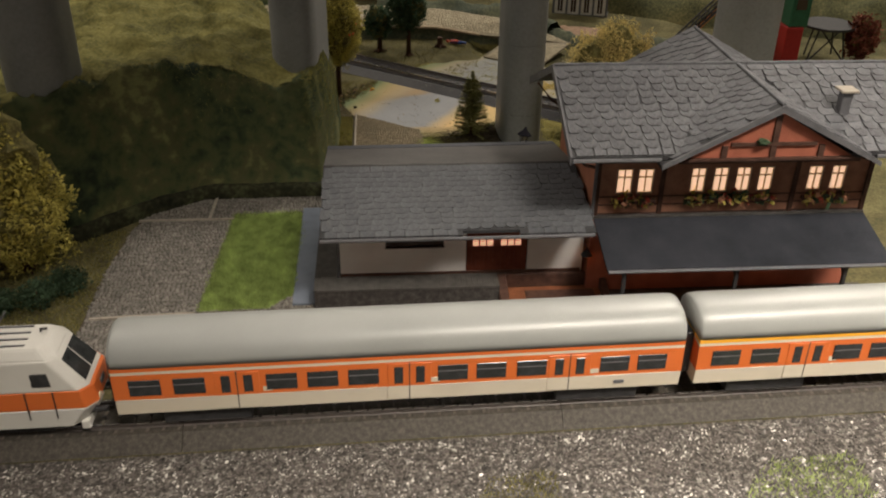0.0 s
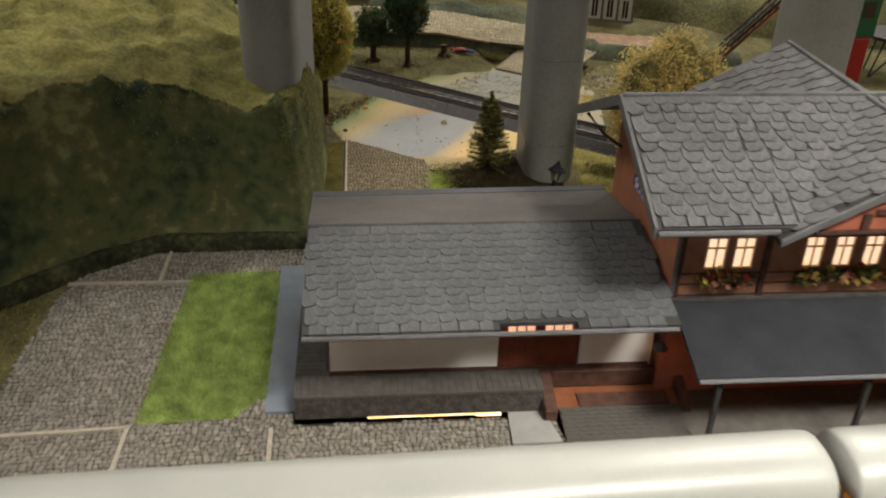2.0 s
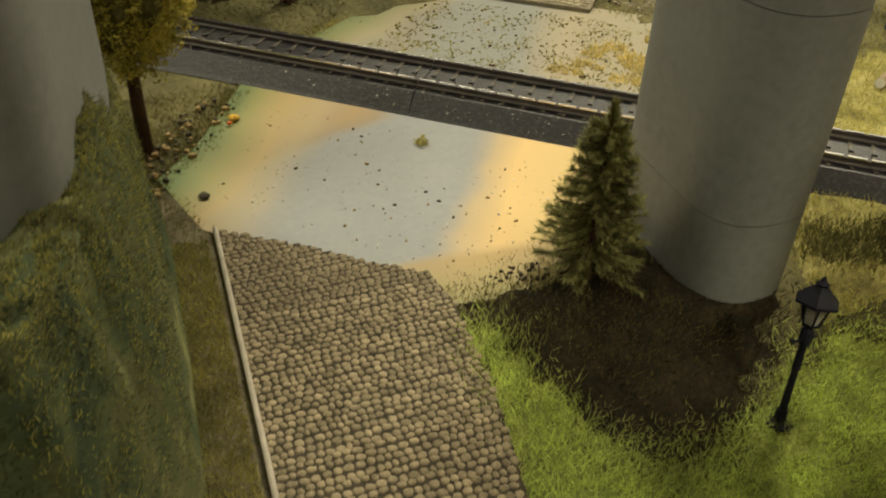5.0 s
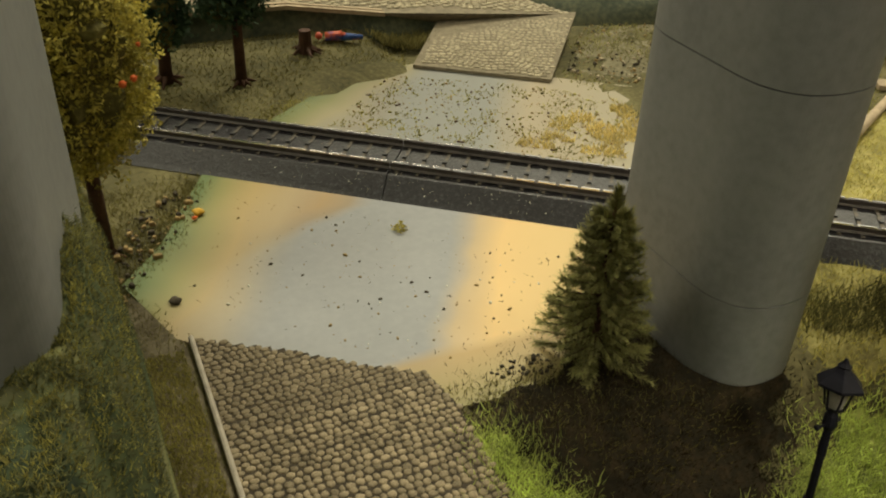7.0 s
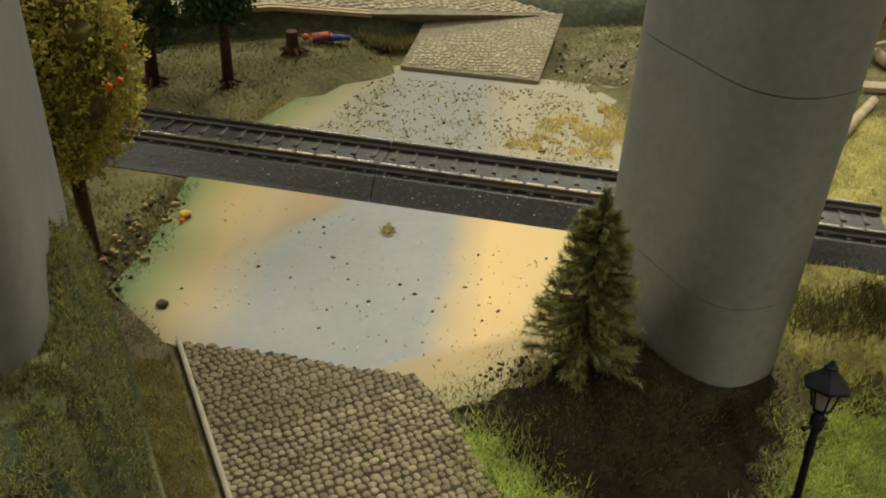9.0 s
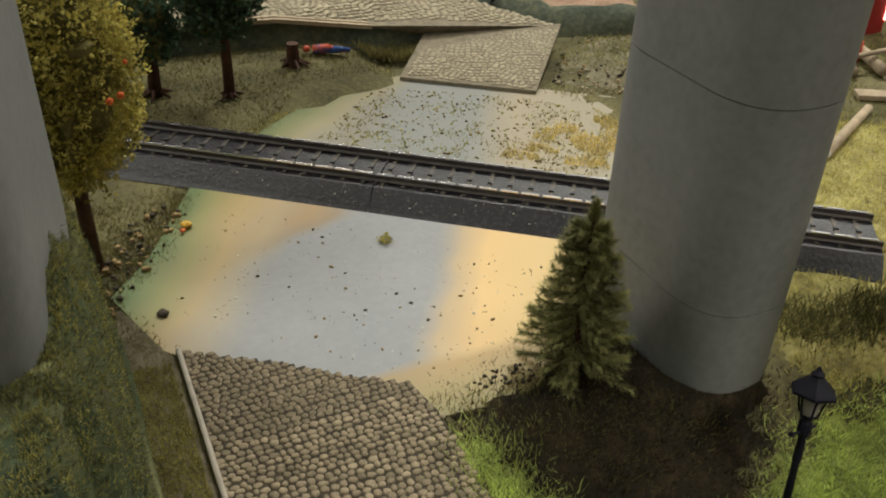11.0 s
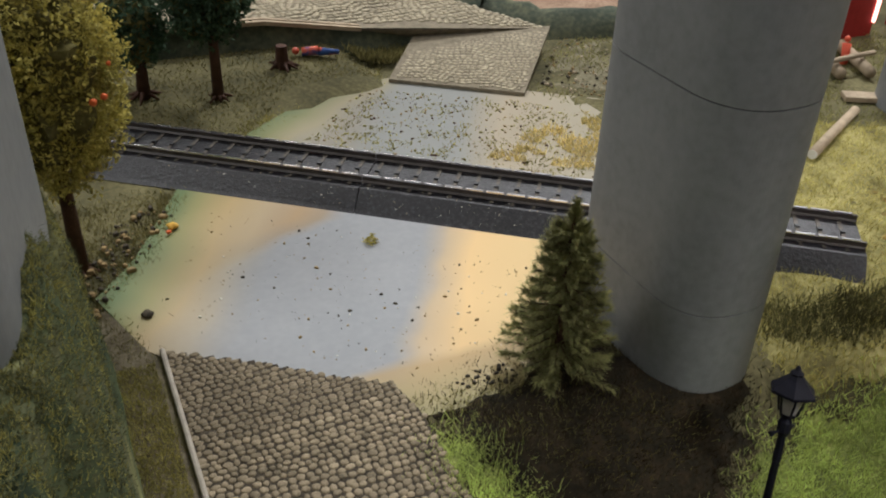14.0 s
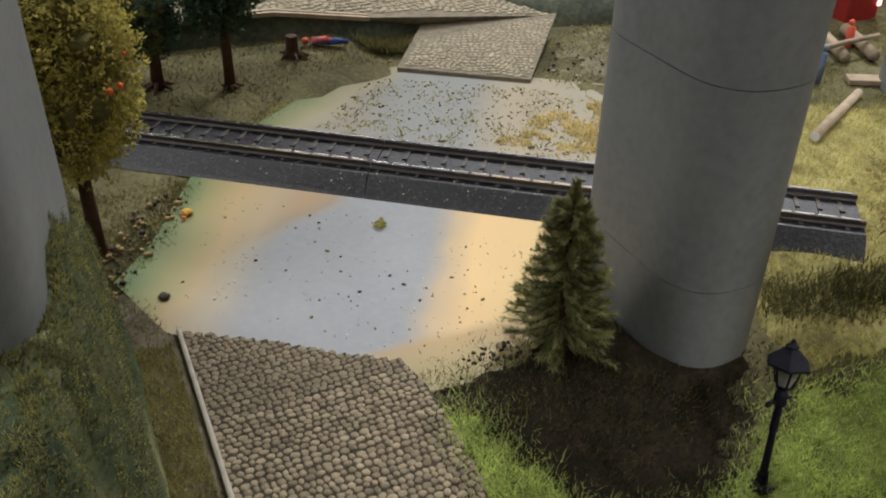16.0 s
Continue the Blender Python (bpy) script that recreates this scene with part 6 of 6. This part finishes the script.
joined("cobbles", [laid(q, 0.045) for q in cobbles([(13.6, 42.95), (18.35, 39.55), (22.25, 43.95), (16.2, 45.95)], 0.23, ramp_z, -0.62, arc=0.12)], M_COBBLE_FAR, FS, "small pale cobbles laid in fans", smooth=True)
ROAD_F = [(-14, 47.3, 3.1), (3.1, 47.2, 3.0), (8.8, 47.0, 2.87), (13.3, 46.4, 2.25), (16.1, 46.25, 1.62)]
ROAD_B = [(-14, 55, 3.2), (3, 55, 3.1), (10, 54, 2.9), (18, 51, 2.4), (22.45, 44.3, 1.87)]
rb, wb = Build(), Build()
ROAD_TRI = []
for i in range(4):
    ROAD_TRI += [(ROAD_F[i], ROAD_F[i + 1], ROAD_B[i + 1]), (ROAD_F[i], ROAD_B[i + 1], ROAD_B[i])]
    (x0, y0, z0), (x1, y1, z1) = ROAD_F[i], ROAD_F[i + 1]
    wb.hull8([(x0, y0 - 0.5, 0.9), (x1, y1 - 0.5, 0.9), (x1, y1 + 3, 0.9), (x0, y0 + 3, 0.9)], [(x0, y0 + 0.1, z0 - 0.12), (x1, y1 + 0.1, z1 - 0.12), (x1, y1 + 3, z1 - 0.3), (x0, y0 + 3, z0 - 0.3)])
for q in ROAD_TRI:
    rb.hull8([(x, y, z - 0.1) for x, y, z in q], q)
FR = part("far_road", rb, M_FAR_JOINT, None, "tan raised cobbled road beyond the trees", kind="structure", category="road")
ORIGIN[FR.name] = Vector((0, 0, 0))
part("road_bank", wb, M_BANK, None, "dark green mossy bank below the far road", kind="structure", category="bank")


def road_z(x, y):
    """Height on the road, triangle by triangle."""
    for (x0, y0, z0), (x1, y1, z1), (x2, y2, z2) in ROAD_TRI:
        k = (x1 - x0) * (y2 - y0) - (x2 - x0) * (y1 - y0)
        u = ((x - x0) * (y2 - y0) - (x2 - x0) * (y - y0)) / k
        v = ((x1 - x0) * (y - y0) - (x - x0) * (y1 - y0)) / k
        if u > -0.03 and v > -0.03 and u + v < 1.03:
            return z0 + u * (z1 - z0) + v * (z2 - z0)
    return 1.5


joined("cobbles", [laid(q, 0.06) for q in cobbles([(x, y + 0.45) for x, y, z in ROAD_F] + [(x, y) for x, y, z in ROAD_B[::-1]], 0.3, road_z, 0.0, arc=0.15)], M_COBBLE_FAR, FR, "small pale cobbles laid in fans", smooth=True)
for i in range(3):
    p, q = Vector(ROAD_F[i]), Vector(ROAD_F[i + 1])
    for off, hi in ((-0.12, 0.05), (0.16, 0.09)):
        part("road_kerb", Build().hull8([(p.x, p.y + off, p.z - 0.14), (q.x, q.y + off, q.z - 0.14), (q.x, q.y + off + 0.24, q.z - 0.14), (p.x, p.y + off + 0.24, p.z - 0.14)],
             [(p.x, p.y + off, p.z + hi), (q.x, q.y + off, q.z + hi), (q.x, q.y + off + 0.24, q.z + hi), (p.x, p.y + off + 0.24, p.z + hi)]), M_WOOD, FR, "pale wooden kerb strip")


blades("scrub", 1300, [(12.4, 46.1), (16.0, 46.0), (14.6, 44.6), (12.6, 45.2)], lambda x, y: ground_z(x, y) + 0.25, 0.1, 0.5, 0.04, M_GRASS_SHADE, "olive scrub against the road bank", 0.6, fray=0.12)
M_BANK_PALE = mat("bank_moss", [(0.05, 0.055, 0.03), (0.12, 0.12, 0.055), (0.25, 0.22, 0.1)], 0.9, scale=0.25, fine=4, bump=0.8)


def ridge(name, label, pts, width, height, seed, material=None):
    """A long low bank along a line on the ground."""
    b = Build()
    rows = []
    for i in range(len(pts) - 1):
        a, c = Vector(pts[i]), Vector(pts[i + 1])
        n = max(2, int((c - a).length / 0.8))
        for k in range(n + (i == len(pts) - 2)):
            p = a + (c - a) * k / n
            d = (c - a).normalized()
            s = Vector((-d.y, d.x))
            row = []
            for j in range(13):
                t = j / 12
                q = p + s * (t - 0.5) * width
                h = height * math.sin(math.pi * t) ** 0.9 * (1 + 0.35 * fbm(q.x, q.y, 0.3, seed) + 0.2 * fbm(q.x, q.y, 1.1, seed + 5))
                row.append(b.bm.verts.new((q.x, q.y, ground_z(q.x, q.y) - 0.2 + h)))
            rows.append(row)
    for r0, r1 in zip(rows, rows[1:]):
        for j in range(12):
            b.bm.faces.new((r0[j], r0[j + 1], r1[j + 1], r1[j]))
    return part(name, b, material or M_BANK_PALE, None, label, kind="structure", category="bank", smooth=True)


scatter("crumbs", 900, [(18.9, 39.2), (23.0, 37.5), (30, 40), (32, 46), (24.5, 47), (23.3, 44.9)], 0.84, 0.04, 0.15, [M_CRUMB, M_CRUMB_TAN, M_CRUMB_SAND], "dark litter on the sandy ground", 21, "debris")
ridge("embankment", "dark grey-green mossy bank behind the far road", [(3, 58), (11, 55.8), (18, 52.6), (21.5, 49.2)], 4.4, 2.0, 3, M_BANK)
ridge("embankment", "low dark green mossy embankment beside the sandy ground", [(21.0, 50), (23.4, 46.6), (28, 45.4), (36, 45)], 2.8, 1.3, 8, M_BANK)
ridge("embankment", "rounded mossy bank at the back of the layout", [(30, 62), (40, 56), (60, 52)], 10.0, 4.0, 5)
ridge("embankment", "yellow-green moss bank rising behind the hill", [(-60, 62), (-30, 60), (-8, 62)], 14.0, 9.0, 6, M_MOSS)

# stump and resting toy figure
SP = thing("tree_stump", "dark brown sawn tree stump in the grass", "stump", at=(9.0, 44.9, ground_z(9.0, 44.9)))
sb = Build().tube([(9.0, 44.9, ground_z(9.0, 44.9) - 0.1), (9.0, 44.9, ground_z(9.0, 44.9) + 0.3), (9.0, 44.9, ground_z(9.0, 44.9) + 0.95)], [0.4, 0.3, 0.26], 9)
roots(sb, 9.0, 44.9, ground_z(9.0, 44.9), 0.26, 3)
part("trunk", sb, M_BARK, SP)


def toy_figure(label, at, rz, lying, colour):
    """A plain toy shape of a body and a head in one mesh."""
    b = Build()
    if lying:
        b.tube([(0, 0, 0.22), (0.75, 0.05, 0.25)], [0.2, 0.23], 8).tube([(0.75, 0.05, 0.2), (1.7, 0.12, 0.14)], [0.2, 0.11], 8).blob((-0.28, 0, 0.25), 0.19, 1, 0.05, 1, 1)
    else:
        b.tube([(0, 0, 0), (0, 0, 0.8), (0.1, 0, 1.4)], [0.22, 0.2, 0.22], 8).blob((0.14, 0, 1.62), 0.18, 1, 0.05, 1, 1)
    ob = part("toy_figure", b, colour, None, label, smooth=True, category="toy figure")
    ob.matrix_world = pose(at[0] * CM, at[1] * CM, at[2] * CM, 0, 0, rz)
    return ob


M_TOY_RED = mat("toy_red_blue", [(0.45, 0.08, 0.04), (0.5, 0.1, 0.05), (0.04, 0.08, 0.25)], 0.5, scale=0.9, fine=1.5, spread=(0.42, 0.56))
M_TOY_BLUE = mat("toy_blue_grey", [(0.07, 0.14, 0.32), (0.3, 0.32, 0.33)], 0.5, scale=1.2, fine=2)
toy_figure("small red and blue toy figure lying in the grass", (10.1, 45.5, ground_z(10.1, 45.5) + 0.0), -18, True, M_TOY_RED)
toy_figure("small blue toy figure by the logs", (30.6, 34.4, ground_z(30.6, 34.4)), 30, False, M_TOY_BLUE)
toy_figure("small red toy figure sitting by the logs", (35.6, 37.4, ground_z(35.6, 37.4) - 0.4), 80, False, mat("toy_red", [(0.6, 0.1, 0.05)] * 2, 0.5))


def log(a, b, r, label):
    t = thing("log", label, "log", at=a, group="logs")
    part("stem", Build().tube([a, tuple((Vector(a) + Vector(b)) / 2 + Vector((0, 0, 0.03))), b], [r, r * 0.97, r * 0.92], 10), M_WOOD, t, "pale barked stem", smooth=True)
    d = (Vector(b) - Vector(a)).normalized() * 0.02
    part("cut_end", Build().tube([tuple(Vector(a) - d), a], r * 0.9, 10), M_PLASTER, t, "pale sawn end")


gz = ground_z(28, 31)
log((26.0, 29.7, gz + 0.2), (31.0, 32.3, gz + 0.22), 0.22, "pale log lying in the grass")
log((35.2, 39.3, gz + 0.3), (33.5, 35.6, gz + 0.3), 0.3, "pale log of the log pile")
log((36.6, 38.7, gz + 0.3), (35.0, 35.2, gz + 0.3), 0.3, "pale log of the log pile")
log((31.6, 36.0, gz + 0.75), (36.2, 36.3, gz + 0.8), 0.14, "thin pale pole across the log pile")
part("board", Build().prism([(31.7, 33.5), (33.4, 32.6), (33.8, 33.3), (32.1, 34.2)], "z", gz, gz + 0.25).bevel(0.03), M_WOOD, None, "short pale sawn board in the grass", category="board")

# ---- houses at the back ----
M_WHITE_WALL = mat("white_wall", duo((0.7, 0.68, 0.62), 0.92, 1.05), 0.8, scale=0.6)
M_BRICK = mat("pink_brick", duo((0.4, 0.2, 0.14), 0.75, 1.25), 0.8, scale=3, random_tint=0.15, island=0.2)


def half_timbered(x0, y0, z, w, d, h, rz):
    hse = thing("half_timbered_house", "white half-timbered house with grey frames at the back", "house", at=(x0, y0, z), rz=rz)
    ORIGIN[hse.name] = Vector((0, 0, 0))
    part("wall", box(0, 0, 0, w, d, h), M_WHITE_WALL, hse, local=True)
    part("plinth", box(-0.15, -0.15, -0.3, w + 0.15, d + 0.1, 0.25), M_GREY_TRIM, hse, local=True)
    n = 4
    for i in range(n + 1):
        part("timber", box(i * w / n - 0.12, -0.08, 0.2, i * w / n + 0.12, 0.0, h), M_GREY_TRIM, hse, local=True)
    part("timber", box(0, -0.08, h - 0.3, w, 0, h), M_GREY_TRIM, hse, local=True)
    for i in range(n):
        cx = (i + 0.5) * w / n
        wn = part("window", box(cx - 0.28, -0.06, 0.5, cx + 0.28, 0.0, 2.2), M_PANE_DARK, hse, "dark tall window", local=True)
        ORIGIN[wn.name] = Vector((0, 0, 0))
        part("frame", box(cx - 0.03, -0.1, 0.5, cx + 0.03, -0.06, 2.2), M_WHITE_WALL, wn, local=True)
    part("roof", Build().prism([(-0.6, h), (d + 0.6, h), (d / 2, h + 2.2)], "x", -0.5, w + 0.5), M_SLATE_SHEET, hse, local=True)
    return hse


half_timbered(22.9, 56.4, 1.6, 6.0, 4.6, 3.6, -17)
patch("terrace", [(22.8, 52.2), (30.6, 51.0), (30.0, 47.2), (24.2, 48.2)], ground_z, 0.12, 0.3, mat("pink_terrace", [(0.2, 0.135, 0.09), (0.3, 0.2, 0.135), (0.4, 0.29, 0.2)], 0.85, scale=0.8, fine=6, bump=0.5), "pale brick-red sandy terrace before the far house", "terrace", wave=0.4)
BR = thing("brick_house", "pink brick house at the back of the layout", "house", at=(-1.0, 62, 1.9))
part("wall", box(-1.0, 62, 1.6, 6.0, 67, 6.0), M_BRICK, BR)
bm_ = mesh_of("brick", box(0, 0, 0, 0.46, 0.05, 0.17), M_BRICK)
k = 0
for r in range(20):
    for c in range(14):
        o = new("brick", bm_)
        o.parent = BR
        o.location = ((c * 0.5 + (0.25 if r % 2 else 0)) * CM, -0.04 * CM, (0.0 + r * 0.2) * CM)
part("roof", Build().prism([(61.4, 6.0), (67.6, 6.0), (64.5, 8.5)], "x", -1.6, 6.6), M_REDPANEL, BR)
RH = thing("red_brown_hedge_house", "long low red-brown house front behind the bank", "house", at=(11, 64, 1.9))
part("wall", box(10.5, 64, 1.6, 21, 69, 5.2), M_REDPANEL, RH)
part("base", box(10.4, 63.9, 1.6, 21.1, 64, 2.3), mat("blue_base", [(0.05, 0.07, 0.16)] * 2, 0.6), RH)
part("roof", Build().prism([(63.4, 5.2), (69.6, 5.2), (66.5, 7.5)], "x", 10, 21.5), M_DOOR, RH)
M_RED = mat("signal_red", duo((0.3, 0.025, 0.02), 0.85, 1.1), 0.6)
M_GREEN = mat("tower_green", duo((0.03, 0.11, 0.06), 0.85, 1.15), 0.5)
TW = thing("ride_tower", "tall tower with red base and green upper part", "tower", at=(44, 40, 0.8))
part("base", box(42.8, 39, 0.5, 44.5, 41.4, 4.8, 0.08), M_RED, TW, "red lower part")
part("shaft", box(43.0, 39.2, 4.8, 44.9, 41.2, 16, 0.08), M_GREEN, TW, "green upper part")
for z in (6.5, 9.5):
    part("window", box(43.4, 39.14, z, 44.4, 39.2, z + 1.3), M_PANE_DARK, TW, "dark window")
RB = thing("lit_kiosk", "red kiosk with a lit strip behind the ochre tree", "kiosk", at=(39, 40.5, 0.8))
part("body", box(38.0, 40, 0.5, 40.2, 42, 5.2, 0.06), M_RED, RB)
part("lamp_strip", box(40.0, 39.9, 1.6, 40.2, 39.99, 4.0), mat("pink_tube", [(1, 0.6, 0.5)] * 2, 0.4, emit=((1.0, 0.35, 0.25), 6.0)), RB, "glowing pink light strip")
part("bulb", Build().blob((37.6, 40.2, 5.2), 0.4, 1, 0, 1, 2), mat("warm_bulb", [(1, 0.9, 0.6)] * 2, 0.4, emit=((1.0, 0.75, 0.45), 8.0)), RB, "glowing warm bulb", smooth=True)
TR = thing("water_crane_stand", "black lattice stand with round plate behind the station", "stand", at=(48.5, 41, 0.8))
for a, b in (((46.4, 41, 0.6), (47.2, 41, 4.2)), ((50.4, 41, 0.6), (49.6, 41, 4.2)), ((46.4, 41, 0.6), (49.6, 41, 4.2)), ((50.4, 41, 0.6), (47.2, 41, 4.2)), ((47.0, 43, 0.6), (47.4, 42.6, 4.2)), ((50.0, 43, 0.6), (49.4, 42.6, 4.2))):
    part("strut", Build().tube([a, b], 0.09, 6), M_DARK, TR)
part("plate", Build().tube([(48.4, 41.8, 4.2), (48.4, 41.8, 4.45)], 2.6, 28), M_DARK, TR, "round dark plate")
CV = thing("inclined_girder", "dark lattice girder with orange underside rising behind the station", "girder", at=(33.5, 42.3, 0.8))
for s in (0, 0.8):
    part("chord", Build().tube([(33.2, 42 + s, 2.2), (38.2, 42 + s, 7.4)], 0.12, 6), M_DARK, CV)
    part("chord", Build().tube([(33.0, 42 + s, 3.0), (37.9, 42 + s, 8.2)], 0.1, 6), M_DARK, CV)
    for i in range(9):
        p, q = Vector((33.2, 42 + s, 2.2)), Vector((38.2, 42 + s, 7.4))
        a = p + (q - p) * (i / 9)
        b = p + (q - p) * ((i + 1) / 9) + Vector((-0.2, 0, 0.8))
        part("lattice", Build().tube([a, b], 0.05, 5), M_DARK, CV)
part("belt", Build().hull8([(33.3, 42, 2.0), (38.3, 42, 7.2), (38.3, 42.8, 7.2), (33.3, 42.8, 2.0)], [(33.3, 42, 2.12), (38.3, 42, 7.32), (38.3, 42.8, 7.32), (33.3, 42.8, 2.12)]), mat("orange_belt", duo((0.55, 0.22, 0.06)), 0.6), CV, "orange underside")
part("foot", box(32.9, 42, 0.6, 33.6, 42.8, 2.2), M_DARK, CV)
